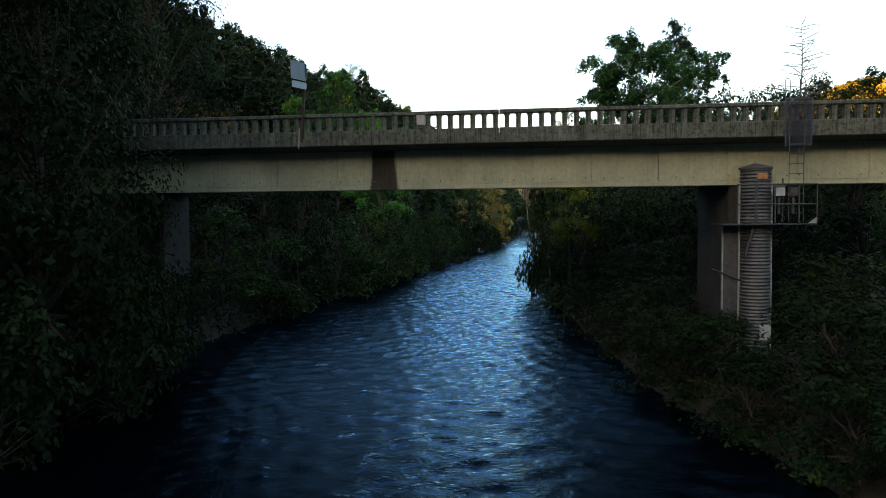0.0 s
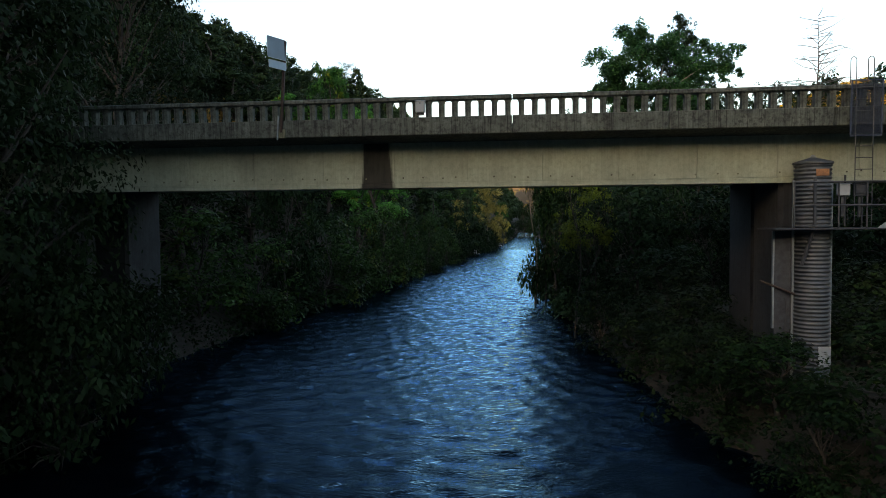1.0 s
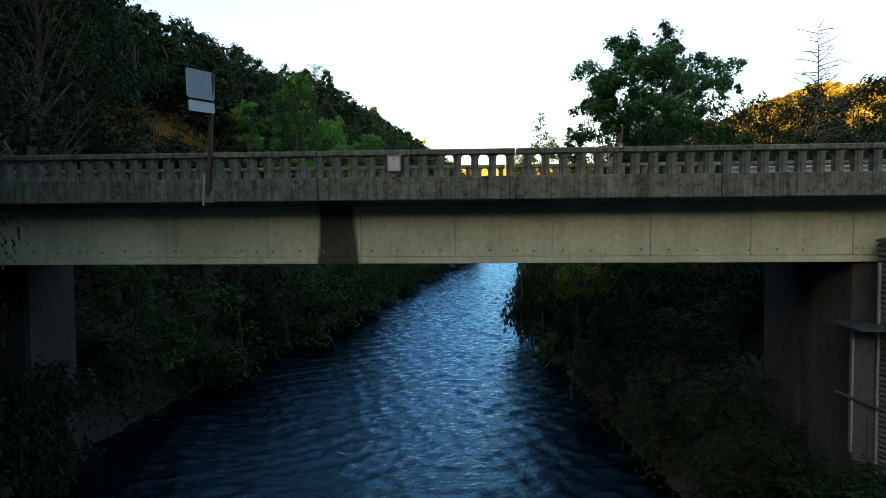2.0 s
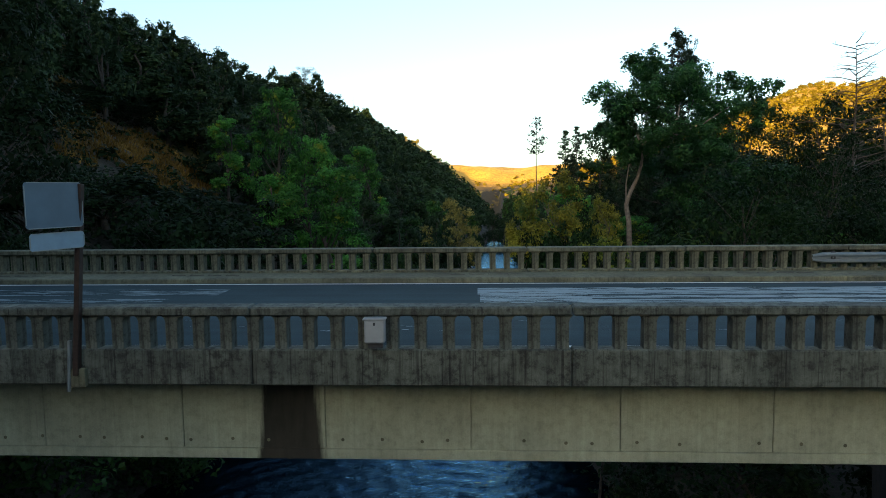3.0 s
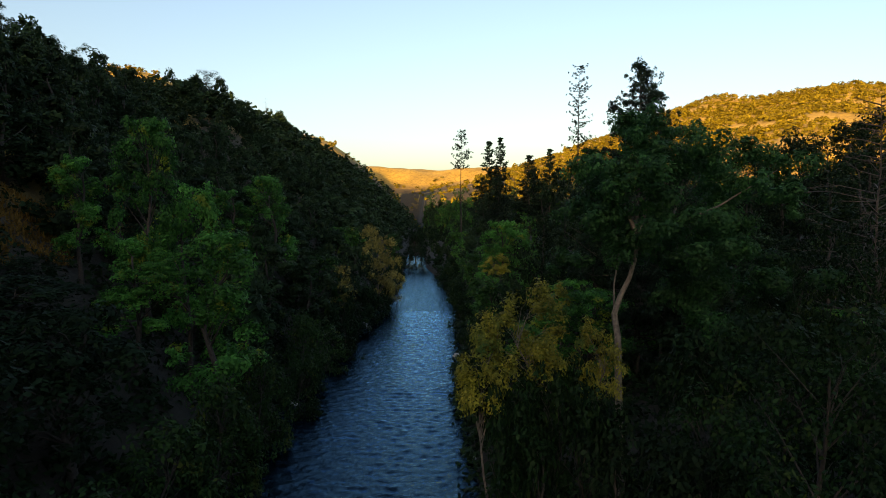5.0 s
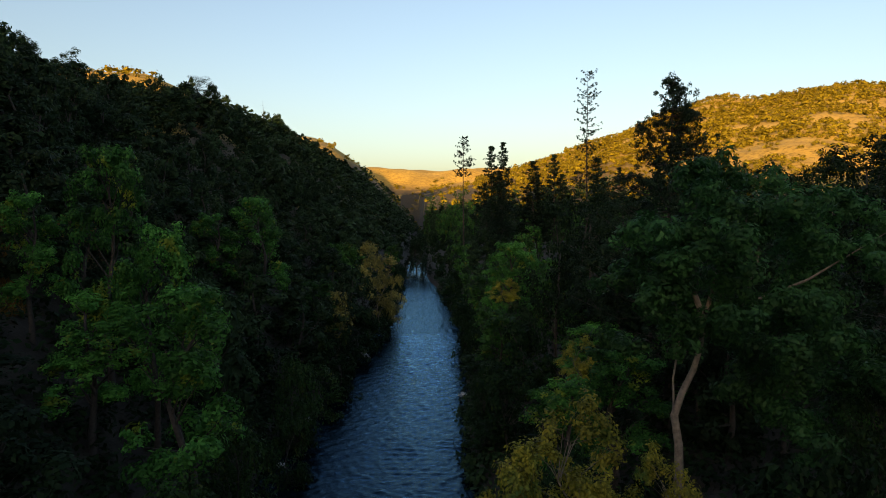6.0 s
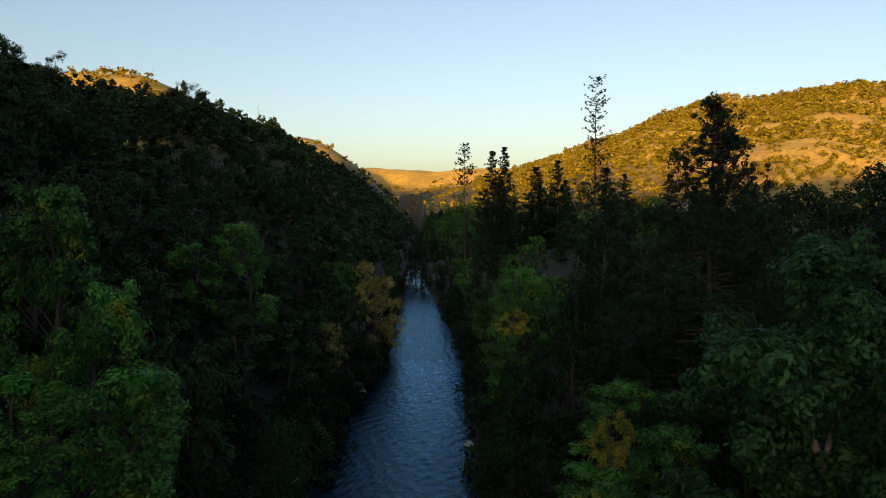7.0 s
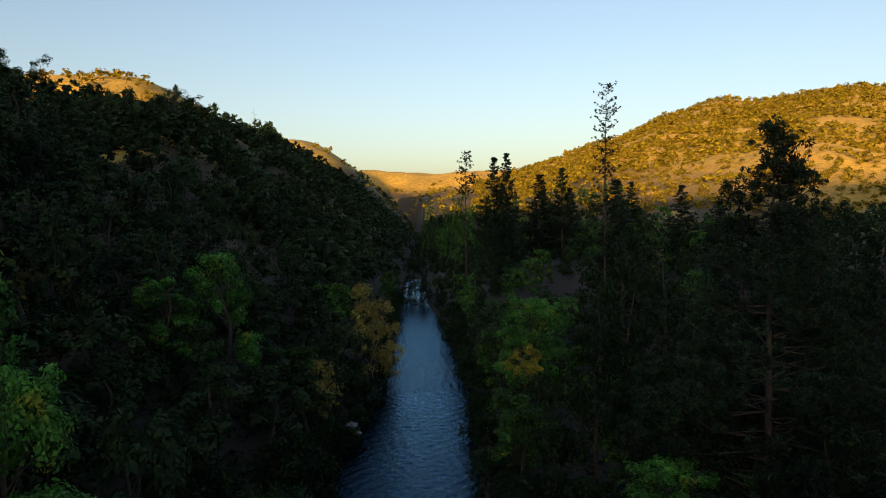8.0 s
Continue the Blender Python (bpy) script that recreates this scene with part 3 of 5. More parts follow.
def kerb():
    """The broad kerb under the far railing, in lengths, with dark strips that draw its drain slots' shade."""
    ob = thing("kerb", "broad tan concrete kerb below the bridge railing", "kerb", kind="structure", m=CANT)
    cuts = [X0] + [3.25 + 4.40 * k for k in range(-8, 11)] + [X1]
    for a, b in zip(cuts, cuts[1:]):
        bm = bmesh.new()
        prof = [(CURB_Y, ROAD_Z - 0.1), (CURB_Y + 0.03, 0.36), (CURB_Y + 0.07, 0.39), (FAR_IN + 0.01, 0.41), (FAR_IN + 0.01, ROAD_Z - 0.1)]
        rings = [[bm.verts.new((x, y, z)) for y, z in prof] for x in (a + 0.006, b - 0.006)]
        for k in range(5):
            bm.faces.new((rings[0][k], rings[0][(k + 1) % 5], rings[1][(k + 1) % 5], rings[1][k]))
        bm.faces.new(rings[0])
        bm.faces.new(rings[1])
        bmesh.ops.recalc_face_normals(bm, faces=bm.faces)
        part("kerb_length", bm, CURB_C, ob)
    # thin dark L strips laid on the kerb as the slots' shadow lines
    for x0 in (-7.6, -1.9, 6.05, 13.9):
        for k in range(4):
            x = x0 + k * 0.52
            bm = box(x, x + 0.40, 3.62, 3.645, 0.396, 0.408)
            add_box(bm, x, x + 0.02, 3.645, 3.78, 0.397, 0.410)
            part("drain_slot", bm, SLOT_SHADE, ob)


def guard_beam():
    """A steel guard beam of W section along the far railing."""
    ob = thing("guard_beam", "galvanised steel guard beam before the railing", "guard rail", m=CANT)
    prof = [(0.00, 0.62), (0.08, 0.66), (0.08, 0.70), (0.0, 0.75), (0.0, 0.79), (0.08, 0.84), (0.08, 0.88), (0.0, 0.92)]
    bm = bmesh.new()
    rings = []
    for x in (16.0, 16.3, 30.0, X1):
        tip = 0.6 if x == 16.0 else 1.0
        rings.append([bm.verts.new((x, 4.02 - d * tip, 0.77 + (z - 0.77) * tip)) for d, z in prof])
    for r0, r1 in zip(rings, rings[1:]):
        for k in range(len(prof) - 1):
            bm.faces.new((r0[k], r1[k], r1[k + 1], r0[k + 1]))
    e = bmesh.ops.extrude_face_region(bm, geom=bm.faces[:])
    bmesh.ops.translate(bm, verts=[q for q in e["geom"] if isinstance(q, bmesh.types.BMVert)], vec=(0, 0.004, 0))
    beam = part("beam", bm, STEEL, ob)
    x = 16.5
    while x < X1:
        part("spacer_block", box(x, x + 0.12, 4.0, 4.10, 0.60, 0.94), DARK_STEEL, ob)
        part("bolt", rod((x + 0.06, 3.99, 0.77), (x + 0.06, 4.03, 0.77), 0.022, None, 8), STEEL, beam)
        x += 1.9
    return ob


kerb()
guard_beam()
road()


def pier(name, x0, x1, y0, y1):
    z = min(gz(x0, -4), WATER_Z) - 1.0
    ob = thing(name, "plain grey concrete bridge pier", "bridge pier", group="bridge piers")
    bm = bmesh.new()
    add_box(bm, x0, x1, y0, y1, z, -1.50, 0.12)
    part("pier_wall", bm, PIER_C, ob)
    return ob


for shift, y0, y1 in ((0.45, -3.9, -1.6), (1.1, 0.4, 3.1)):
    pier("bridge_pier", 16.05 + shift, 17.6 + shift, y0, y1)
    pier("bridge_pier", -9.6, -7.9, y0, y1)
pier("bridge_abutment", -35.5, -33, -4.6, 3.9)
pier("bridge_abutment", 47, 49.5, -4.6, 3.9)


# ---- trees ----
def tube(points, radii, seg=7):
    """Verts and quads of a bent, tapered limb."""
    pts = np.asarray(points, float)
    vs, fs = [], []
    for k, (p, r) in enumerate(zip(pts, radii)):
        d = pts[min(k + 1, len(pts) - 1)] - pts[max(k - 1, 0)]
        d = d / (np.linalg.norm(d) + 1e-9)
        a = np.cross(d, (0.31, 0.95, 0.05))
        a /= np.linalg.norm(a) + 1e-9
        b = np.cross(d, a)
        for s in range(seg):
            w = 2 * math.pi * s / seg
            vs.append(p + r * (math.cos(w) * a + math.sin(w) * b))
    for k in range(len(pts) - 1):
        for s in range(seg):
            i, j = k * seg + s, k * seg + (s + 1) % seg
            fs.append((i, j, j + seg, i + seg))
    return np.array(vs), np.array(fs)


def join(pieces):
    vs, fs, n = [], [], 0
    for v, f in pieces:
        vs.append(v)
        fs.append(f + n)
        n += len(v)
    return np.concatenate(vs), np.concatenate(fs)


def leaves(rng, blobs, count, size, flat_share=0.35, hang=0.0, dome=0.6, slim=0.33, ruffle=0.3, core=0.0, puffs=9):
    """Leaf blades over the skins of small puffs that sit on each blob (x, y, z, rx, ry, rz), with a few broad blades inside."""
    blobs = np.asarray(blobs, float)
    nb = len(blobs)
    pd = rng.normal(size=(nb, puffs, 3))
    pd /= np.linalg.norm(pd, axis=2)[:, :, None]
    pd[:, :, 2] = np.where(rng.random((nb, puffs)) < dome, np.abs(pd[:, :, 2]), pd[:, :, 2])
    pc = (blobs[:, None, :3] + pd * blobs[:, None, 3:] * rng.uniform(0.45, 0.85, (nb, puffs, 1))).reshape(-1, 3)
    pr = (blobs[:, None, 3:].mean(2) * rng.uniform(0.28, 0.52, (nb, puffs))).ravel()
    pick = rng.choice(nb * puffs, count, p=pr ** 2 / (pr ** 2).sum())
    d = rng.normal(size=(count, 3))
    d /= np.linalg.norm(d, axis=1)[:, None]
    d[:, 2] = np.where(rng.random(count) < dome, np.abs(d[:, 2]), d[:, 2])
    inner = rng.random(count) < core
    r = np.where(inner, rng.uniform(0.0, 0.5, count), rng.uniform(0.55, 1.15, count))
    c = pc[pick] + d * (r * pr[pick])[:, None]
    c[inner] = (blobs[pick // puffs, :3] + d * blobs[pick // puffs, 3:] * rng.uniform(0, 0.6, count)[:, None])[inner]
    nrm = d * 0.7 + pd.reshape(-1, 3)[pick] * 0.45 + rng.normal(size=(count, 3)) * ruffle
    nrm[:, 2] += flat_share
    nrm /= np.linalg.norm(nrm, axis=1)[:, None]
    t = rng.normal(size=(count, 3))
    t[:, 2] -= hang * 2
    t -= nrm * (t * nrm).sum(1)[:, None]
    t /= np.linalg.norm(t, axis=1)[:, None] + 1e-9
    b = np.cross(nrm, t)
    s = (size * rng.uniform(0.6, 1.35, count) * np.where(inner, 2.2, 1.0))[:, None]
    v = np.stack([c - t * s * 0.6, c + b * s * slim - t * s * 0.05, c + t * s * 0.65, c - b * s * slim - t * s * 0.05], 1)
    return v.reshape(-1, 3), np.arange(count * 4).reshape(-1, 4)


def crown_blobs(rng, height, radius, base, count, taper=0.6, spread=1.0):
    """Clumps of a broad crown, from its base up, unevenly."""
    out = []
    for k in range(count):
        h = rng.uniform(0, 1)
        z = base + (height - base) * (0.08 + 0.84 * h)
        wide = radius * (1 - taper * abs(h - 0.42) ** 1.3 * 1.5)
        a = rng.uniform(0, 6.28)
        r = wide * math.sqrt(rng.uniform(0.05, 1)) * 0.82 * spread
        s = radius * rng.uniform(0.18, 0.36)
        out.append((r * math.cos(a), r * math.sin(a), z, s * rng.uniform(0.9, 1.25), s * rng.uniform(0.9, 1.25), s * rng.uniform(0.75, 1.1)))
    return out


def limbs(rng, blobs, trunk, r0, low=0.35):
    """A limb from the trunk out to each clump."""
    pieces = []
    trunk = np.asarray(trunk, float)
    for bl in blobs:
        end = np.array(bl[:3])
        zs = trunk[:, 2]
        zf = np.clip(end[2] - np.linalg.norm(end[:2]) * 0.9 - 0.5, zs[0] + (zs[-1] - zs[0]) * low, zs[-1])
        start = np.array([np.interp(zf, zs, trunk[:, 0]), np.interp(zf, zs, trunk[:, 1]), zf])
        midp = (start + end) / 2 + np.append(rng.normal(size=2) * 0.3, 0.35)
        r = r0 * (0.15 + 0.25 * (1 - (zf - zs[0]) / (zs[-1] - zs[0] + 1e-6)))
        pieces.append(tube([start, midp, end], [r, r * 0.6, r * 0.2], 5))
    return pieces


def tree(name, label, category, trunk, r0, blobs, leaf_count, leaf_size, leaf_mat, bark, seed, hang=0.0, group="", limb_count=40, low=0.35, extra=(), level=0.35, dome=0.6, core=0.0):
    """A tree: one trunk with limbs, one crown of leaf blades."""
    rng = np.random.default_rng(seed)
    ob = thing(name, label, category, group=group)
    n = len(trunk)
    radii = [r0 * (1 - 0.75 * k / (n - 1)) for k in range(n)]
    radii[0] *= 1.3
    v, f = join([tube(trunk, radii, 9)] + limbs(rng, blobs[:limb_count], trunk, r0, low) + [tube(p, r, 6) for p, r in extra])
    t = new("trunk", arrays_mesh("trunk", v, f, bark, True))
    t.parent = ob
    v, f = leaves(rng, blobs, leaf_count, leaf_size, level, hang, dome, core=core)
    c = new("crown", arrays_mesh("crown", v, f, leaf_mat))
    c.parent = ob
    return ob


def at(x, y, scale=1.0, turn=0.0, sink=0.3, z=None, tall=1.0):
    zz = gz(x, y) if z is None else z
    return Matrix.Translation((x, y, zz - sink)) @ Matrix.Rotation(turn, 4, "Z") @ Matrix.Diagonal((scale, scale, scale * tall, 1))


def broadleaf(name, label, seed, height, radius, base, mat, bark, leaf_count, leaf_size, clumps=26, lean=0.6, r0=0.3, hang=0.0, group="", level=0.35, boughs=40, dome=0.6, core=0.0):
    rng = np.random.default_rng(seed)
    trunk = [(lean * math.sin(k * 1.1 + seed) * k / 6, lean * math.cos(k * 0.9 + seed) * k / 6, height * 0.82 * k / 6) for k in range(7)]
    blobs = crown_blobs(rng, height, radius, base, clumps)
    return tree(name, label, "tree", trunk, r0, blobs, leaf_count, leaf_size, mat, bark, seed, hang, group, boughs, level=level, dome=dome, core=core)


def conifer(name, label, seed, height, radius, base, mat, density=1.0, r0=0.28, ragged=0.3, leaf=0.5, taper=0.9, tuft=0.45, needles=24, power=1.3, whorls=26, lift=0.25):
    """Pine: whorls of boughs with tufts of needles towards their ends."""
    rng = np.random.default_rng(seed)
    ob = thing(name, label, "tree")
    trunk = [(0.06 * math.sin(k), 0.05 * math.cos(k * 1.3), height * k / 8) for k in range(9)]
    pieces, blobs = [tube(trunk, [r0 * (1 - 0.93 * k / 8) for k in range(9)], 8)], []
    z = base
    while z < height * 0.995:
        u = (z - base) / (height - base)
        for k in range(rng.integers(4, 7)):
            if rng.random() > density:
                continue
            a = rng.uniform(0, 6.28)
            length = radius * (1 - taper * u ** power) * (0.5 + 0.5 * min(1, u * 4 + 0.3)) * rng.uniform(1 - ragged, 1 + ragged) + 0.1
            rise = length * (lift + rng.uniform(-0.3, 0.3))
            d = np.array([math.cos(a), math.sin(a), 0])
            start, end = np.array([0, 0, z]), d * length + (0, 0, z + rise)
            sag = (start + end) / 2 - (0, 0, 0.12 * length)
            pieces.append(tube([start, sag, end], [0.05 * r0 / 0.28, 0.035, 0.012], 4))
            for q in np.linspace(0.45, 1.0, max(2, int(length / 0.55))):
                s = tuft * rng.uniform(0.75, 1.25)
                p = start + (end - start) * q - (0, 0, 0.24 * length * q * (1 - q)) + rng.normal(size=3) * 0.14 * length * q * (1, 1, 0.5)
                blobs.append((*p, s, s, s * 0.85))
        z += max(0.3, (height - base) / whorls) * rng.uniform(0.7, 1.2)
    t = new("trunk", arrays_mesh("trunk", *join(pieces), DARK_BARK, True))
    t.parent = ob
    v, f = leaves(rng, blobs, int(len(blobs) * needles * 1.5), leaf * 1.15, 0.1, dome=0.4, slim=0.17, ruffle=0.7, core=0.0, puffs=3)
    c = new("crown", arrays_mesh("crown", v, f, mat))
    c.parent = ob
    return ob


def snag(name, label, seed, height, base, reach, r0=0.2, boughs=62):
    """A dead tree: bare trunk and drooping bare boughs with twigs."""
    rng = np.random.default_rng(seed)
    ob = thing(name, label, "tree")
    trunk = [(0.08 * math.sin(k * 1.7), 0.08 * math.cos(k), height * k / 10) for k in range(11)]
    t = new("trunk", arrays_mesh("trunk", *tube(trunk, [r0 * (1 - 0.93 * k / 10) for k in range(11)], 8), DEAD, True))
    t.parent = ob
    for k in range(boughs):
        u = (k + rng.random()) / boughs
        z = base + (height - base) * u
        a = rng.uniform(0, 6.28)
        length = reach * (1 - 0.82 * u) * rng.uniform(0.5, 1.15)
        d = np.array([math.cos(a), math.sin(a), 0])
        s = np.array([0, 0, z])
        m_ = s + d * length * 0.55 + (0, 0, 0.14 * length)
        e = s + d * length + (0, 0, rng.uniform(-0.15, 0.45) * length)
        pieces = [tube([s, m_, e], [0.042, 0.028, 0.010], 4)]
        for q in range(int(3 + length * 2)):
            w = rng.uniform(0.35, 1)
            p = s + (m_ - s) * w * 2 if w < 0.5 else m_ + (e - m_) * (w - 0.5) * 2
            side = np.cross(d, (0, 0, 1)) * rng.choice([-1, 1]) * rng.uniform(0.2, 0.6) * length * 0.4
            pieces.append(tube([p, p + side + d * 0.2 * length * rng.random() + (0, 0, rng.uniform(-0.1, 0.25))], [0.018, 0.008], 3))
        b = new("bough", arrays_mesh("bough", *join(pieces), DEAD, True))
        b.parent = ob
    return ob


# masters, each then copied along the valley: name -> (object, height, radius)
M = {}


def master(key, ob, height, radius):
    M[key] = (ob, height, radius)


def put(key, x, y, top, radius, turn=0.0, sink=0.3):
    """A tree whose crown ends at height top and spreads to radius; the first use of a key takes the master itself."""
    ob, h, r = M[key]
    z = gz(x, y) - sink
    s, tall = radius / r, max(top - z, 1.0) / h
    m = Matrix.Translation((x, y, z)) @ Matrix.Rotation(turn, 4, "Z") @ Matrix.Diagonal((s, s, tall, 1))
    if key.startswith("m_") and key in USED and (y > 125 or x < -52):
        crown = [c for c in ob.children if c.name.startswith("crown")][0]
        co = np.empty(len(crown.data.vertices) * 3, np.float32)
        crown.data.vertices.foreach_get("co", co)
        mm = np.array(m)
        # far off: every second blade, broader
        blades = co.reshape(-1, 4, 3)[::2]
        mid = blades.mean(1, keepdims=True)
        flat_co = (mid + (blades - mid) * 1.4).reshape(-1, 3)
        MASS.setdefault(crown.data.materials[0], []).append((flat_co @ mm[:3, :3].T + mm[:3, 3], np.arange(len(flat_co)).reshape(-1, 4)))
        return None
    if key not in USED:
        USED.add(key)
        ob.matrix_world = m
        return ob
    return copy_thing(ob, m @ Matrix.Diagonal((1 / ob.scale[0], 1 / ob.scale[1], 1 / ob.scale[2], 1)))


USED = set()
MASS = {}
L_CW = "green cottonwood with a rounded leafy crown"
L_OAK = "dark evergreen oak with a dense crown"
L_WIL = "dark green willow thicket with many stems"
L_GOLD = "young cottonwood turning yellow at the river's edge"
master("cw", broadleaf("cottonwood_tree", L_CW, 21, 17, 4.2, 4.5, COTTON, DARK_BARK, 9500, 0.235, 30, level=0.05, boughs=20), 17, 4.2)
master("cw2", broadleaf("cottonwood_tree", L_CW, 41, 16, 4.2, 3.5, COTTON, DARK_BARK, 9500, 0.235, 28, lean=1.2, level=0.05, boughs=18), 16, 4.2)
master("oak", broadleaf("oak_tree", L_OAK, 22, 9, 4.8, 1.2, OAK, DARK_BARK, 4200, 0.28, 30), 9, 4.8)
master("oak2", broadleaf("oak_tree", L_OAK, 23, 11, 4.2, 1.6, OAK, DARK_BARK, 4200, 0.28, 26), 11, 4.2)
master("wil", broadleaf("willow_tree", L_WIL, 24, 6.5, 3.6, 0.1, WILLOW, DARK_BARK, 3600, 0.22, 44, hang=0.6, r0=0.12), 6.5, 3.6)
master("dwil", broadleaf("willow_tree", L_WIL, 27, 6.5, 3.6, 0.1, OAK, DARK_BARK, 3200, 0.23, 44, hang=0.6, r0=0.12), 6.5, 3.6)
master("gwil", broadleaf("willow_tree", "mid-green willow leaning over the river bank", 29, 6.5, 3.6, 0.1, GREEN_WILLOW, DARK_BARK, 3400, 0.22, 44, hang=0.4, r0=0.12), 6.5, 3.6)
master("sap", broadleaf("willow_tree", "yellow-green willow sapling close behind the bridge", 30, 9, 1.6, 4.0, SAPLING, DARK_BARK, 3600, 0.10, 26, r0=0.07, lean=0.8), 9, 1.6)
master("gold", broadleaf("cottonwood_tree", L_GOLD, 25, 13, 2.1, 9.0, GOLD, BARK, 6500, 0.125, 30, r0=0.11, lean=1.0), 13, 2.1)
master("pale", broadleaf("cottonwood_tree", "pale yellow cottonwood with an uneven open crown", 65, 11, 3.6, 2.5, PALE_GOLD, BARK, 3600, 0.23, 17, r0=0.12, lean=1.8, dome=0.4), 11, 3.6)
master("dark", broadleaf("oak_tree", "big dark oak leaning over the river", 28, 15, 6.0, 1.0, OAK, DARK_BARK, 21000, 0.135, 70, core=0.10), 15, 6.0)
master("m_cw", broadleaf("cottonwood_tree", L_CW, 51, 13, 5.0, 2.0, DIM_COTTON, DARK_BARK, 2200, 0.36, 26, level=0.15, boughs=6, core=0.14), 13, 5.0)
master("m_oak", broadleaf("oak_tree", L_OAK, 52, 9, 4.8, 0.8, HAZED_OAK, DARK_BARK, 2100, 0.37, 22, level=0.2, boughs=6, core=0.14), 9, 4.8)
master("m_oak2", broadleaf("oak_tree", L_OAK, 53, 11, 4.2, 1.0, HAZED_OAK, DARK_BARK, 2100, 0.36, 20, level=0.2, boughs=6, core=0.14), 11, 4.2)
master("m_wil", broadleaf("willow_tree", L_WIL, 54, 6.5, 3.8, 0.1, WILLOW, DARK_BARK, 1700, 0.33, 22, r0=0.12, boughs=6), 6.5, 3.8)
master("bigwil", broadleaf("willow_tree", "broad dark green willow with fine leaves", 67, 12, 5.0, 0.2, WILLOW, DARK_BARK, 12500, 0.17, 70, hang=0.6, r0=0.16, level=0.2, dome=0.4), 12, 5.0)
master("tallo", broadleaf("oak_tree", "tall dark oak in the valley woods", 66, 20, 5.0, 3.0, OAK, DARK_BARK, 3200, 0.36, 44, level=0.2, boughs=10, dome=0.3), 20, 5.0)
master("pine", conifer("pine_tree", "dark pine with tufted boughs", 26, 34, 4.6, 4, NEEDLE, 0.75, leaf=0.5, tuft=0.62, needles=13, taper=0.97, power=1.25, ragged=0.42, whorls=36), 34, 2.9)

# the great cottonwood on the right bank, its trunk bent and pale
rngc = np.random.default_rng(77)
gx, gy, gb = 17.3, 31.4, gz(17.3, 31.4)
trunk = [(0.0, 0, 0), (-0.05, 0, 4.5), (-0.15, 0, 8.0), (-0.2, 0, 10.0), (-0.40, 0, 11.2), (-0.1, 0, 12.1), (0.35, 0, 13.0), (0.62, 0, 13.9), (0.75, 0, 15.0), (1.6, 0.3, 17.5), (2.6, 0.2, 19.0)]
blobs = []
# lobes of the crown: along the bank, up from the fork, size
for lx, lz, lr in [(-1.2, 4.1, 1.8), (1.1, 5.5, 1.6), (2.9, 4.7, 2.0), (-1.4, 1.8, 1.6), (0.9, 2.2, 2.0), (3.7, 2.2, 2.0), (7.0, 4.3, 1.4), (8.0, 3.3, 1.0), (5.8, 2.6, 1.3),
                   (2.5, -0.7, 2.1), (4.8, 0.0, 1.8), (-2.8, -0.7, 1.1), (1.7, 6.3, 1.1), (5.5, -2.5, 1.9), (3.2, -3.6, 1.8), (7.4, -1.2, 1.6), (0.0, 0.7, 1.4), (-1.6, 0.2, 1.2), (1.9, 0.8, 1.6), (-0.6, 3.0, 1.7), (-2.3, 3.2, 1.4), (-2.5, 1.6, 1.3), (6.0, 3.7, 1.5), (0.4, 4.6, 1.6)]:
    for k in range(5):
        o = rngc.normal(size=3) * lr * 0.5
        sz = lr * rngc.uniform(0.42, 0.66)
        blobs.append((0.6 + lx + o[0], o[1] * 2.2, 14.5 + lz + o[2] * 0.8, sz * 1.1, sz * 1.1, sz * 0.85))
leaders = [([(-0.38, 0.1, 11.2), (-0.36, 0.25, 12.6), (-0.1, 0.3, 14.2), (-0.3, 0.4, 16.0)], [0.05, 0.045, 0.04, 0.02]), ([(0.75, 0, 15.0), (0.2, 0.2, 16.6), (-0.7, 0.5, 18.4)], [0.13, 0.10, 0.03]), ([(0.65, 0, 14.4), (2.2, -0.3, 15.6), (4.6, -0.6, 16.6), (7.4, -1.0, 18.4)], [0.09, 0.07, 0.05, 0.015]),
           ([(2.2, -0.3, 15.6), (3.2, 0.6, 17.2), (3.6, 0.9, 19.0)], [0.08, 0.06, 0.02])]
big = tree("cottonwood_tree", "tall cottonwood with a bent pale trunk and glossy leaves", "tree", trunk, 0.22, blobs, 56000, 0.175, COOL, BARK, 78, limb_count=0, extra=leaders, level=0.1, dome=0.25)
big.matrix_world = Matrix.Translation((gx, gy, gb - 0.3))

# bright cottonwoods on the left bank
for key, x, y, top, r, t in [("cw", -19.0, 53.0, 13.3, 2.9, 0.3), ("cw2", -14.2, 54.0, 16.2, 3.3, 1), ("cw", -10.0, 50.5, 11.5, 3.4, 2), ("cw2", -6.2, 45.0, 7.2, 4.4, 3),
                             ("cw", -12.5, 47.0, 7.0, 3.6, 4), ("cw2", -10.8, 88, 13.6, 4.0, 5), ("cw", -15, 84, 12, 3.4, 6)]:
    put(key, x, y, top, r, t)
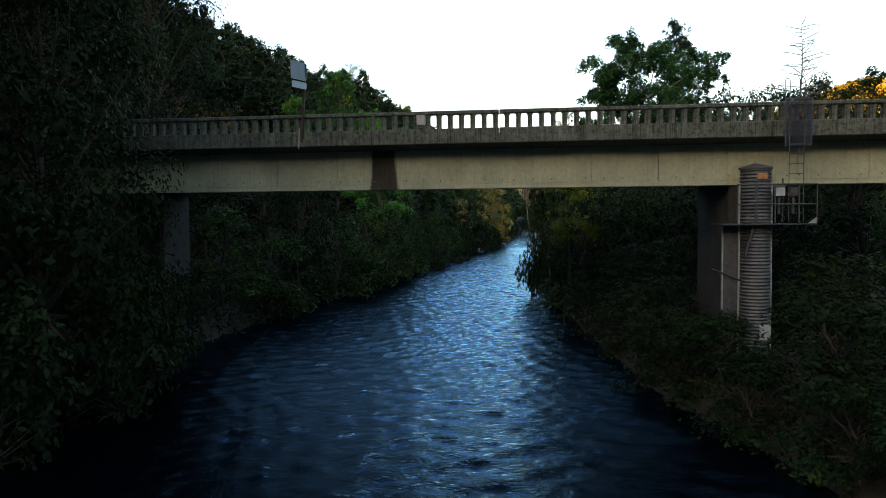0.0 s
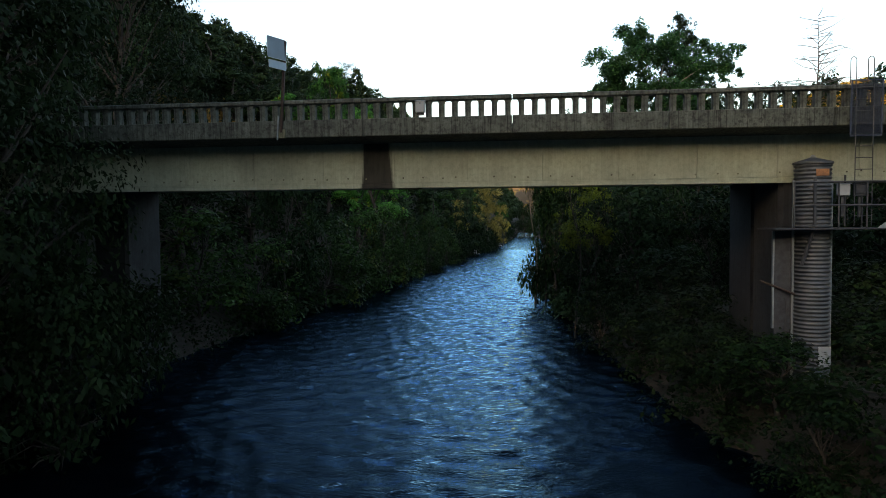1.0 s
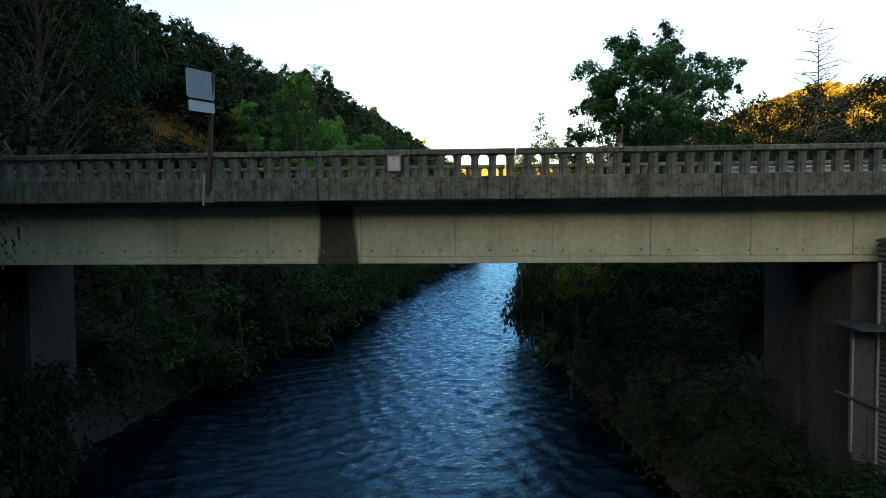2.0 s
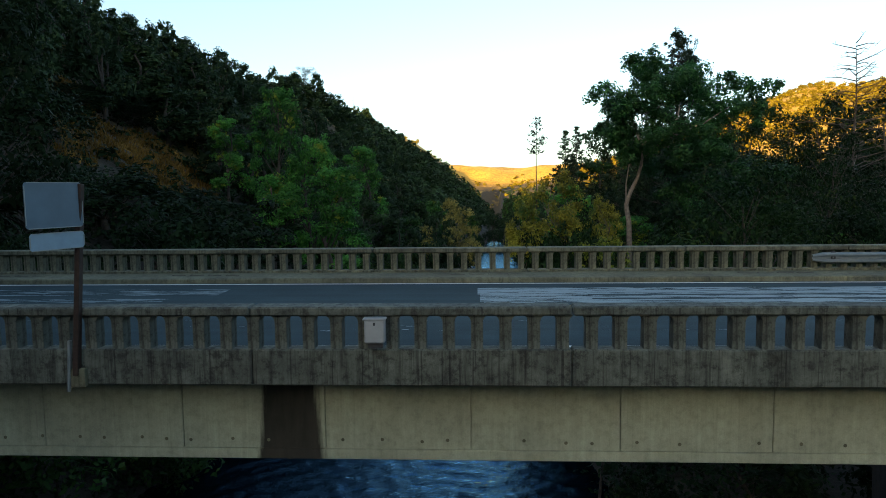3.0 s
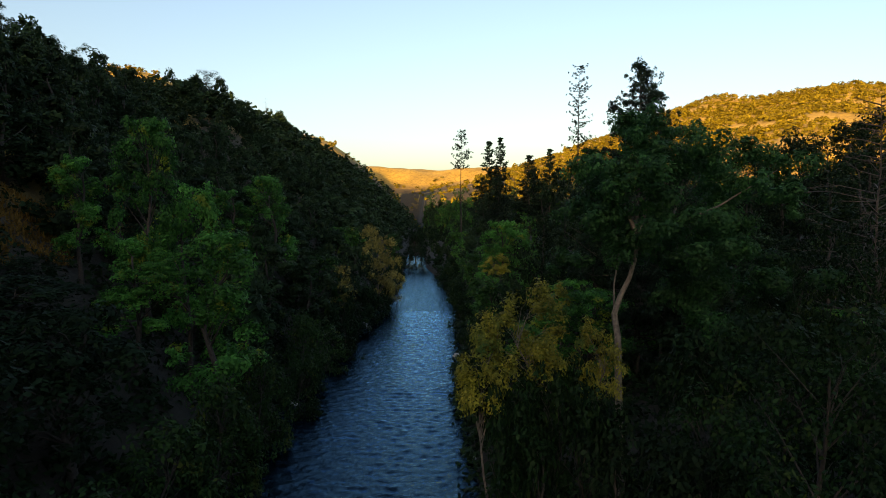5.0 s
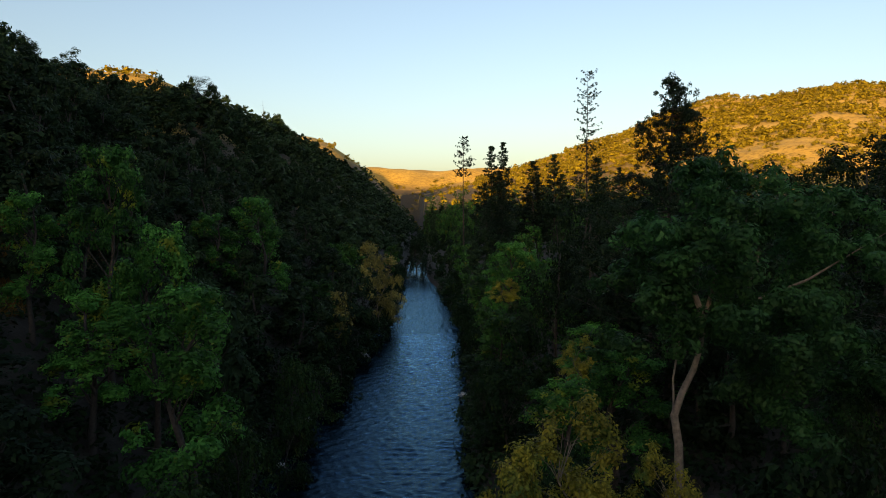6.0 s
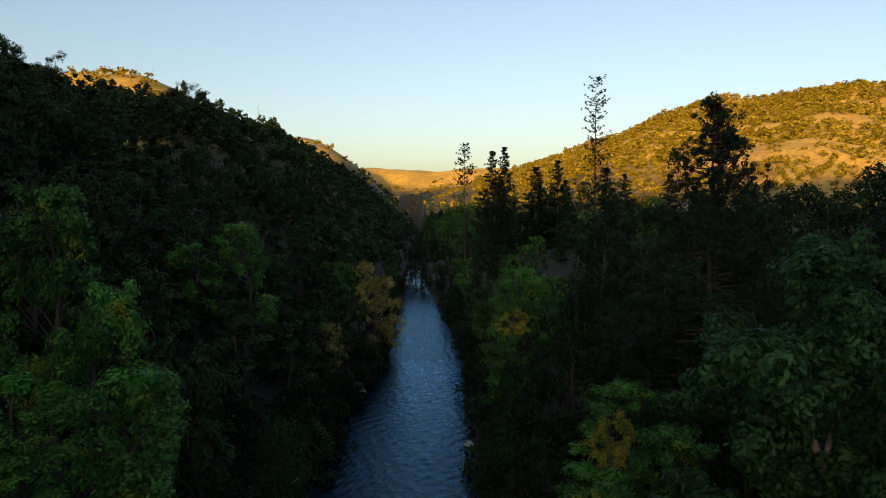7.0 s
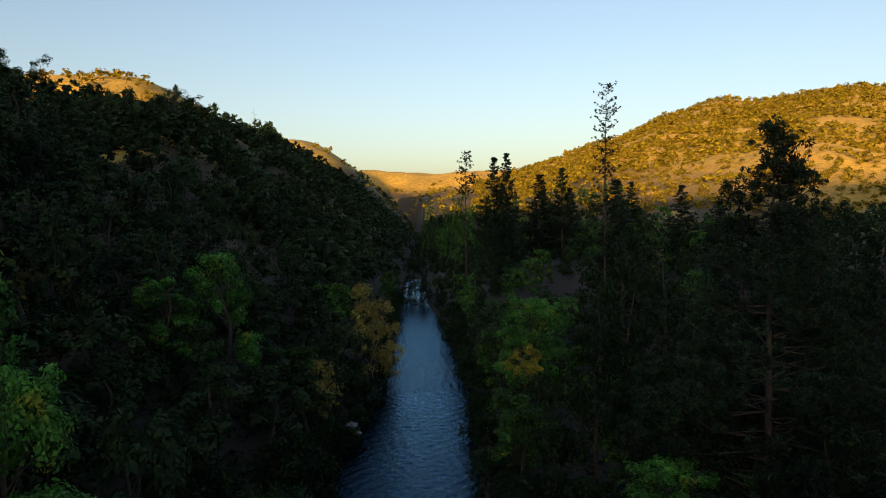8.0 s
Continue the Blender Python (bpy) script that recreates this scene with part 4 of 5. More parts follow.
# by the right bank: yellowing trees, then green ones along the river
for key, x, y, top, r, t in [("gold", 9.8, 26.4, 3.9, 1.8, 0.4), ("gold", 11.5, 26.8, 5.0, 2.0, 2.4), ("gold", 14.5, 26.4, 3.4, 1.4, 4.4), ("wil", 10.6, 26.0, 2.0, 2.3, 4.0), ("wil", 12.6, 26.0, 2.4, 2.3, 1.0), ("wil", 11.4, 24.6, 0.2, 2.4, 2.0), ("wil", 13.6, 24.8, 1.4, 2.4, 5.0), ("dwil", 14.8, 23.4, -0.4, 2.8, 2.6), ("dwil", 13.2, 17.5, -1.6, 3.2, 0.3),
                             ("sap", 11.6, 11.2, 1.4, 1.5, 0.3), ("sap", 13.0, 12.2, 0.2, 1.2, 2.3), ("dwil", 15.0, 12.5, -1.0, 3.4, 1.2), ("bigwil", 20.2, 20.0, 5.0, 5.2, 0.5), ("bigwil", 25.5, 17.0, 4.0, 4.4, 1.5),
                             ("bigwil", 31.0, 22.0, 4.5, 5.0, 2.5), ("wil", 19.5, 26.0, 3.6, 3.4, 0.9), ("bigwil", 30.0, 31.0, 8.0, 4.4, 0.9),
                             ("bigwil", 27.0, 33.0, 6.5, 4.0, 1.9), ("bigwil", 37.0, 30.0, 6.5, 4.6, 2.9), ("dwil", 17.0, 21.5, -0.5, 3.0, 3.3),
                             ("cw", 16.5, 46.0, 1.6, 3.4, 0.2), ("cw2", 20.5, 49.0, 2.4, 3.6, 1.2), ("gold", 18.3, 50.5, 2.6, 1.5, 2.2), ("wil", 15.0, 39.0, -1.0, 3.0, 2.2), ("wil", 14.6, 58.0, -0.5, 3.4, 3.2),
                             ("cw2", 21.5, 97.7, 7.6, 4.0, 0.5), ("cw", 24.5, 105, 6.6, 4.2, 1.5), ("gold", 20.0, 93.0, 2.5, 2.4, 2.5)]:
    put(key, x, y, top, r, t)
# yellow trees by the far bend
for x, y, top, r, t in [(3.0, 121, 4.4, 3.8, 0.2), (0.8, 128, 6.3, 3.4, 1.3), (-2.4, 96, 0.8, 2.6, 2.2), (5.6, 124, 0.4, 2.0, 3.0), (-1.6, 101, -1.2, 2.0, 4.0)]:
    put("pale", x, y, top, r, t)
# the dark trees beside the river before the bridge; the rearmost, out of view, keeps sky light off the water
for key, x, y, top, r, t in [("dark", -13.8, 9.5, 15.0, 5.6, 0.9), ("dark", -20.0, 8.6, 17.0, 6.0, 1.9), ("dark", -9.2, -10.5, 11.0, 6.7, 0.3), ("dark", -6.2, -9.8, 7.5, 4.6, 1.3), ("dwil", -4.6, -8.6, -4.2, 2.8, 2.2), ("dwil", -7.6, -5.2, -3.4, 2.6, 0.9), ("dwil", -6.4, -2.6, -5.2, 2.2, 1.9), ("dwil", -5.4, -13.5, -5.0, 2.8, 3.2), ("dark", -14, -15, 14, 7.0, 1.2), ("dark", -12.5, -7.5, 10, 5.5, 2.1), ("dark", -7.0, -20.5, 10.0, 6.5, 0.8),
                             ("dwil", -6.8, -9.5, -1.5, 3.6, 0.1), ("dwil", -9.5, -15.5, -2.0, 4.4, 1.1), ("dwil", -8.0, -20, -4.0, 3.4, 2.1),
                             ("dwil", 9.4, 217, -3.4, 3.6, 0.2), ("dwil", 13.8, 219, -2.6, 4.0, 1.2), ("oak", 12.5, 247, 3.0, 5.0, 2.2), ("dwil", -7.6, 0.5, -5.6, 2.6, 0.4), ("gwil", -9.0, 9.0, -2.4, 3.6, 1.4), ("gwil", -7.2, 13.5, -4.2, 3.2, 2.4), ("oak", -12.5, 14, 1.2, 4.6, 0.9), ("wil", -7.6, 19.0, 1.6, 3.0, 3.0),
                             ("gwil", -6.2, 24, -2.6, 3.8, 0.2), ("oak", -12, 24, 3.0, 4.6, 1.9), ("gwil", -5.2, 31, -2.2, 3.6, 2.2), ("oak2", -10.5, 33, 3.6, 4.2, 2.9), ("gwil", -4.6, 38, -1.8, 3.2, 1.0),
                             ("oak2", -18, 20, 6.0, 4.6, 0.4), ("oak", -19, 30, 5.6, 5.0, 1.4), ("oak2", -17, 40, 4.6, 4.6, 2.4), ("oak", -21.5, 40.5, 4.8, 3.8, 0.6), ("dwil", -20.5, 47, 5.0, 3.2, 1.6), ("oak", -14.5, 36, 2.6, 4.2, 2.6), ("dwil", -22.5, 35, 4.6, 3.8, 3.6), ("oak", -31.5, 57.5, 15.0, 3.6, 1.1), ("oak2", -31.8, 47.5, 15.0, 3.6, 2.1), ("oak", -26, 24, 9.5, 5.4, 3.4), ("oak2", -27, 35, 12, 5.0, 4.4),
                             ("oak", -24, 14, 7.0, 5.0, 0.7), ("oak2", -34, 16, 11, 5.4, 1.7), ("oak", -36, 52, 16, 5.0, 2.7), ("oak2", -28, 68, 16, 4.6, 0.7), ("oak", -34, 64, 17, 4.6, 1.7), ("oak2", -36, 30, 15, 5.6, 3.7), ("oak", -34, 42, 16, 5.4, 4.7)]:
    put(key, x, y, top, r, t)
# dark willows along both water's edges
for k, y in enumerate(np.arange(40, 218, 5.5)):
    y = y + 1.5 * math.sin(k * 2.1)
    put("gwil" if y < 75 else "m_wil", float(lerp(y, LEFT_EDGE)) - 1.6 + 0.6 * math.sin(k) + 2.2 * (55 < y < 135) + 1.2 * (y < 80), y, WATER_Z + 4.6 + 1.5 * math.sin(k * 1.7) + 1.6 * (y < 90), 2.3 + 0.5 * (40 < y < 135) + 0.5 * math.cos(k), k)
    if y > 52:
        put("wil" if y < 75 else "m_wil", float(lerp(y, RIGHT_EDGE)) + 2.6 + 0.6 * math.cos(k) - 1.6 * (90 < y < 165), y + 2, WATER_Z + 5.0 + 1.7 * math.cos(k * 1.3), 2.5 + 0.5 * math.sin(k), k)
# willows on the right bank before and under the bridge
for key, x, y, top, r, t in [("wil", 17.4, -10.0, -5.2, 2.6, 0), ("wil", 19.2, -13.5, -4.6, 3.0, 1), ("wil", 15.6, -6.4, -6.2, 2.2, 2), ("wil", 22, -8.5, -3.6, 3.4, 3), ("wil", 18.0, -17.0, -6.0, 2.4, 1.5),
                             ("wil", 24.5, -14, -3.0, 3.8, 4), ("dwil", 19.8, -3.0, -5.6, 2.8, 5), ("dwil", 14.6, -2.6, -6.6, 2.0, 6), ("dwil", 14.8, 1.5, -5.8, 2.4, 0.7), ("dwil", 15.2, 6.0, -4.4, 2.8, 1.7),
                             ("dwil", 21.5, 7.5, -1.6, 3.2, 0.6), ("dwil", 18.5, 10.5, -1.6, 3.0, 1.6), ("oak", 28, 10.5, 1.4, 4.4, 2.6), ("wil", 20.5, -19, -5.2, 2.6, 2.5), ("dwil", 22, 0, -4.6, 3.0, 3.5), ("wil", 16.6, -13.2, -6.6, 1.9, 4.5), ("wil", 15.4, -9.4, -7.0, 1.7, 5.5), ("wil", 14.4, -5.2, -7.4, 1.4, 0.4), ("wil", 17.2, -15.6, -6.9, 1.8, 1.4), ("dwil", 13.4, 3.4, -7.2, 1.7, 2.4), ("dwil", 12.4, 8.0, -6.6, 1.9, 3.4)]:
    put(key, x, y, top, r, t)
# pines
for x, y, top, r in [(50.0, 283, 41.5, 4.4), (45.2, 283, 39.8, 4.6), (56, 250, 31, 5.0), (63, 246, 33, 4.4), (70, 262, 27, 4.0), (60, 262, 26, 4.0), (85, 240, 28, 3.6), (52, 157, 24, 3.4), (56, 165, 20, 3.4), (40, 222, 22, 3.2),
                     (76, 180, 24, 3.2), (83, 175, 20, 3.0), (92, 118, 25, 3.6), (98, 112, 20, 3.8), (34, 215, 15, 3.0)]:
    put("pine", x, y, top, r, x)
bp = conifer("pine_tree", "broad dark pine with open tufted boughs", 61, 28, 9.0, 2, NEEDLE, 1.0, 0.34, 0.18, 0.19, 0.97, 0.52, 46, 1.3, 44, 0.35)
bp.matrix_world = at(28.6, 60, 1.0, tall=(22.1 - gz(28.6, 60) + 0.3) / 28)
grey = broadleaf("pine_tree", "pale grey-green pine with an open rounded top", 36, 14, 4.4, 5, GREY_PINE, DARK_BARK, 4200, 0.20, 46, lean=1.4, r0=0.2, boughs=30)
grey.matrix_world = at(-41.5, 173, 1.0, tall=(45.0 - gz(-41.5, 173) + 0.3) / 14)
tall1 = conifer("pine_tree", "tall thin half-dead pine with sparse tufts", 31, 44, 3.6, 14, NEEDLE, 0.55, 0.3, 0.35, 0.30, 0.6, 0.30, 9, 1.3, 44)
tall1.matrix_world = at(48.8, 154.8, 1.0, tall=(43.6 - gz(48.8, 154.8) + 0.3) / 44)
tall2 = conifer("pine_tree", "tall bare-stemmed pine with a small tufted top", 32, 38, 2.8, 27, NEEDLE, 0.55, 0.3, 0.45, 0.34, 0.5, 0.34, 9, 1.3, 22)
tall2.matrix_world = at(25.9, 208, 1.0, tall=(34.6 - gz(25.9, 208) + 0.3) / 38)
bare = snag("dead_tree", "bare dead conifer with drooping twigs", 33, 22, 8, 7.5, boughs=84)
bare.matrix_world = at(35.3, 37.5, 1.0, tall=(15.0 - gz(35.3, 37.5) + 0.3) / 22)

# trees that close the gaps above the left bank
for key, x, y, top, r, t in [("m_oak2", -11.3, 129.4, 10.7, 4.2, 0.0), ("m_oak", -11.9, 145.1, 12.9, 4.4, 1.0), ("m_wil", -11.8, 118.0, 7.9, 3.6, 2.0), ("m_oak", 12.8, 462.3, 3.8, 4.2, 3.0), ("m_wil", -8.2, 127.9, 5.9, 3.6, 4.0)]:
    put(key, x, y, top, r, t)
# crowns along the left ridge
rr = random.Random(19)
for k in range(46):
    y = rr.uniform(150, 570)
    x = float(lerp(y, LEFT_RIDGE)) + rr.uniform(-4, 9)
    put(rr.choice(["m_oak", "m_oak2"]), x, y, gz(x, y) + rr.uniform(7, 12.5), rr.uniform(3.6, 6.0), rr.uniform(0, 6))

# the wood on both sides
rnd = random.Random(7)
spots = []


def clearing(x, y):
    """Inside the two ragged patches of dry grass on the left slope."""
    rag = 0.75 + 0.22 * np.sin(x * 0.9 + y * 0.5) + 0.2 * np.sin(y * 0.77 - x * 0.4)
    return (((x + 27) / 6.5) ** 2 + ((y - 50.5) / 13.5) ** 2 < rag) | (((x + 37) / 4.5) ** 2 + ((y - 53) / 7.0) ** 2 < rag)


def wood(left, want, y0, y1, reach):
    made = tries = 0
    while made < want and tries < 30000:
        tries += 1
        y = rnd.uniform(y0, y1)
        e = float(lerp(y, LEFT_EDGE)) if left else float(lerp(y, RIGHT_EDGE))
        x = e - 2.5 - rnd.random() ** 1.15 * reach if left else e + 3.0 + rnd.random() ** 1.25 * reach
        if y < 52 and -30 < x < 40 or -22 < x < 0 and 40 < y < 58 or clearing(x, y) or abs(y) < 13:
            continue
        gap = 3.6 + 0.006 * y
        if any(abs(x - a) < gap and abs(y - b) < gap for a, b in spots):
            continue
        spots.append((x, y))
        made += 1
        bank = abs(x - e) < 8
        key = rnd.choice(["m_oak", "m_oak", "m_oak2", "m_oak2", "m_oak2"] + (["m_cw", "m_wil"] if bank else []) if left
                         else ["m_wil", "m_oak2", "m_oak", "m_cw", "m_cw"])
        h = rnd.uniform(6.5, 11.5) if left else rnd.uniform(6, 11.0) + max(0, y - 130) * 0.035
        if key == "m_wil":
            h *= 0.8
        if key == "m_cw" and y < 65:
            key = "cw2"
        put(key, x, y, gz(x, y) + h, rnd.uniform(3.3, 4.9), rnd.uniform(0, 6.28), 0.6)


wood(True, 110, 14, 75, 72)
wood(True, 190, 60, 230, 92)
wood(True, 45, 68, 118, 44)
wood(False, 95, 40, 150, 80)
wood(False, 75, 150, 340, 90)
wood(False, 45, 250, 470, 70)


# the tall dark trees at the foot of the right slope, and crowns that stand out on the left ridge
for k, (x, y, top, r) in enumerate([(22.7, 75, 13.6, 3.6), (26.1, 77, 13.9, 4.0), (33.8, 100, 14.6, 4.6), (38.6, 100, 14.4, 5.0), (33.0, 75, 14.2, 4.2), (48.2, 100, 15.8, 5.2), (40.0, 75, 15.6, 4.6), (43.6, 78, 15.2, 4.4),
                                    (58.0, 100, 17.0, 5.2), (53.1, 98, 17.4, 5.0), (47.2, 75, 15.8, 4.6), (62.9, 102, 17.4, 5.2), (67.9, 100, 18.6, 5.2), (50.7, 74, 16.6, 4.4), (54.3, 76, 17.8, 4.6), (72.9, 100, 20.2, 5.4),
                                    (36.5, 68, 12.0, 4.4), (30.5, 66, 11.5, 4.0), (25.0, 63, 9.0, 3.8), (43.0, 66, 12.5, 4.4), (80, 104, 22.5, 5.4), (88, 108, 25.5, 5.4), (62, 82, 19.0, 5.0), (70, 86, 21.5, 5.2), (29.5, 56, 7.0, 3.8), (34, 52, 8.0, 4.2), (41, 50, 9.5, 4.4), (52, 62, 16.0, 4.8), (60, 66, 19.0, 5.0), (46, 58, 13.5, 4.6)]):
    put("tallo", x, y, top + 1.0 * (x > 33 and y > 70), r, k * 1.3)
for k, (x, y, top, r) in enumerate([(-102.6, 191, 68.0, 6.5), (-104, 214, 64.0, 5.5), (-100.4, 233, 66.5, 6.5), (-108, 226, 66.5, 7.0), (-104, 238, 63, 6.0), (-73.0, 296, 66, 6.0), (-62.0, 405, 61.0, 5.5), (-113, 229, 70, 7.5), (-119, 222, 71, 7.5), (-127, 226, 75, 8)]):
    put("tallo", x, y, top, r * 0.85, k * 2.1)
ghost = snag("dead_tree", "bare grey dead tree on the ridge", 35, 16, 6, 3.5, 0.16, 22)
ghost.matrix_world = at(-65.6, 370, 1.0, tall=(72.5 - gz(-65.6, 370) + 0.3) / 16)


def far_woods():
    """Oaks and brush over the slopes, past counting."""
    rng = np.random.default_rng(8)
    near_k = [leaves(rng, crown_blobs(rng, 7.5, 3.8, 0.4, 9), 104, 1.25, ruffle=0.2, puffs=4) for k in range(6)]
    far_k = [leaves(rng, [(0, 0, 2.2, 3.6, 3.6, 3.4), (1.5, 0.8, 1.6, 2.4, 2.4, 2.4)], 40, 1.62, 0.1, 0, 0.85, 0.45, 0.15, 0.0, 9) for k in range(6)]

    def plant(kinds, x, y, s):
        v, f = kinds[rng.integers(6)]
        a = rng.uniform(0, 6.28)
        c, w = math.cos(a) * s, math.sin(a) * s
        return np.stack([v[:, 0] * c - v[:, 1] * w + x, v[:, 0] * w + v[:, 1] * c + y, v[:, 2] * s + gz(x, y) - 0.5], 1), f

    # two leaf colours: a dark one for shaded slopes, a sun-bright one for lit
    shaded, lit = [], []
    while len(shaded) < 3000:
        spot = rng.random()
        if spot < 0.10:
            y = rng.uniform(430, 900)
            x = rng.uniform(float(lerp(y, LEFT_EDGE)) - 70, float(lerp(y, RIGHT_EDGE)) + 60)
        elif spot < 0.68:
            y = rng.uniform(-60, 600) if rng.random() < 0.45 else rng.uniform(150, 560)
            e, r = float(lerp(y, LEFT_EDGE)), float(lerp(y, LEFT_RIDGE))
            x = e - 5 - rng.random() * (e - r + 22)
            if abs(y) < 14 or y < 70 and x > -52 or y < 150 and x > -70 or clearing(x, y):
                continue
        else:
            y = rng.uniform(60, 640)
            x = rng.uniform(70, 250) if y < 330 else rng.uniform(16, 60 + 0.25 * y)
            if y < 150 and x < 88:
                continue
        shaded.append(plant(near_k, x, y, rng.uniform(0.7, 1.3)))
    # unseen trees behind the walk, added to block low sky light; they close over the river's bend
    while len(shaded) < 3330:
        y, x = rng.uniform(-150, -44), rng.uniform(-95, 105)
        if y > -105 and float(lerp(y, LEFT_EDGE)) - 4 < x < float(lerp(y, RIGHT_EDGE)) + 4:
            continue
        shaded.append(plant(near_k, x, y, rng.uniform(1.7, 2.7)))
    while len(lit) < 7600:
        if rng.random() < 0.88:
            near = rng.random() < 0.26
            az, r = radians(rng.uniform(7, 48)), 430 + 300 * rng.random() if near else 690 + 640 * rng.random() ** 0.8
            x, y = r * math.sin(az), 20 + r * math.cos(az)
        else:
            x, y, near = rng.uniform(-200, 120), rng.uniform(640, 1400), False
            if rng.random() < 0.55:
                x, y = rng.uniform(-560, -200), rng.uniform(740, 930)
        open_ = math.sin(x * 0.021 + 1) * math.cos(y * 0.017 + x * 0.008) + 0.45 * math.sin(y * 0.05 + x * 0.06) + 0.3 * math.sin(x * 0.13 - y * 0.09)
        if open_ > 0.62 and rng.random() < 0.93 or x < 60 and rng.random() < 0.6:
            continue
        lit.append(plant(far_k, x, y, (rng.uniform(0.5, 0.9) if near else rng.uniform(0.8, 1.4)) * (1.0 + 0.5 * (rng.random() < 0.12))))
    for mat, got in MASS.items():
        v, f = join(got)
        tagged(new("woods", arrays_mesh("woods", v, f, mat)), "thick mixed woods along the river valley", "woods", kind="stuff")
    for name, label, got, mat in (("woods", "dense dark oak woods over the shaded slopes", shaded, HAZED_OAK),
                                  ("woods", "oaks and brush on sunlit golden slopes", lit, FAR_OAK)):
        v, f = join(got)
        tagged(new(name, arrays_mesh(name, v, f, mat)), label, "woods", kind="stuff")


far_woods()


def brush(seed, n, y0, y1, reach, count, size):
    """Low growth that hides the soil along both banks."""
    rng = np.random.default_rng(seed)
    y = rng.uniform(y0, y1, n)
    left = rng.random(n) < 0.5
    x = np.where(left, lerp(y, LEFT_EDGE) - 0.2 - rng.random(n) ** 1.4 * reach, lerp(y, RIGHT_EDGE) + 0.2 + rng.random(n) ** 1.4 * reach)
    keep = ~((np.abs(y) < 7) & ((x < -28) | (x > 42))) & ~(clearing(x, y) & (rng.random(n) < 0.8))
    x, y = x[keep], y[keep]
    z = ground_z(x, y)
    s = rng.uniform(0.5, 1.3, len(x))
    blobs = np.stack([x, y, z + 0.35 * s, s, s, 0.75 * s], 1)
    v, f = leaves(rng, blobs, count, size)
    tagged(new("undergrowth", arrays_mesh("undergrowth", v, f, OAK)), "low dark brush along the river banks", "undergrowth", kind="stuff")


brush(12, 8000, 20, 190, 50, 70000, 0.42)


def dry_grass():
    """Golden grass on the small clearing of the left slope."""
    rng = np.random.default_rng(15)
    x, y = rng.uniform(-43, -19, 60000), rng.uniform(34, 67, 60000)
    keep = clearing(x, y) & (np.sin(x * 1.7 + 0.6 * y) * np.cos(y * 1.3 - 0.8 * x) + rng.normal(size=60000) * 0.4 > -0.5)
    x, y = x[keep], y[keep]
    n = len(x)
    c = np.stack([x, y, ground_z(x, y)], 1)
    lean = rng.normal(size=(n, 3)) * 0.16
    h = rng.uniform(0.10, 0.34, n)[:, None]
    side = rng.normal(size=(n, 3)) * (0.05, 0.05, 0)
    v = np.stack([c - side, c + side, c + side * 0.3 + lean + (0, 0, 1) * h, c - side * 0.3 + lean + (0, 0, 1) * h], 1)
    tagged(new("dry_grass", arrays_mesh("dry_grass", v.reshape(-1, 3), np.arange(n * 4).reshape(-1, 4), STRAW)), "golden dry grass on small clearings between oaks", "grass", kind="stuff")


dry_grass()
brush(14, 4500, 14, 80, 72, 62000, 0.44)
brush(13, 1500, -28, 22, 16, 52000, 0.17)


# ---- fittings on the bridge ----
def rounded_plate(x0, x1, z0, z1, r, thick):
    """A sheet with rounded corners, standing in the plane y = 0."""
    bm = bmesh.new()
    ring = []
    for cx, cz, a0 in ((x1 - r, z1 - r, 0), (x0 + r, z1 - r, 90), (x0 + r, z0 + r, 180), (x1 - r, z0 + r, 270)):
        for k in range(5):
            a = radians(a0 + 22.5 * k)
            ring.append(bm.verts.new((cx + r * math.cos(a), -thick / 2, cz + r * math.sin(a))))
    e = bmesh.ops.extrude_face_region(bm, geom=[bm.faces.new(ring)])
    bmesh.ops.translate(bm, verts=[q for q in e["geom"] if isinstance(q, bmesh.types.BMVert)], vec=(0, thick, 0))
    bmesh.ops.recalc_face_normals(bm, faces=bm.faces)
    return bm


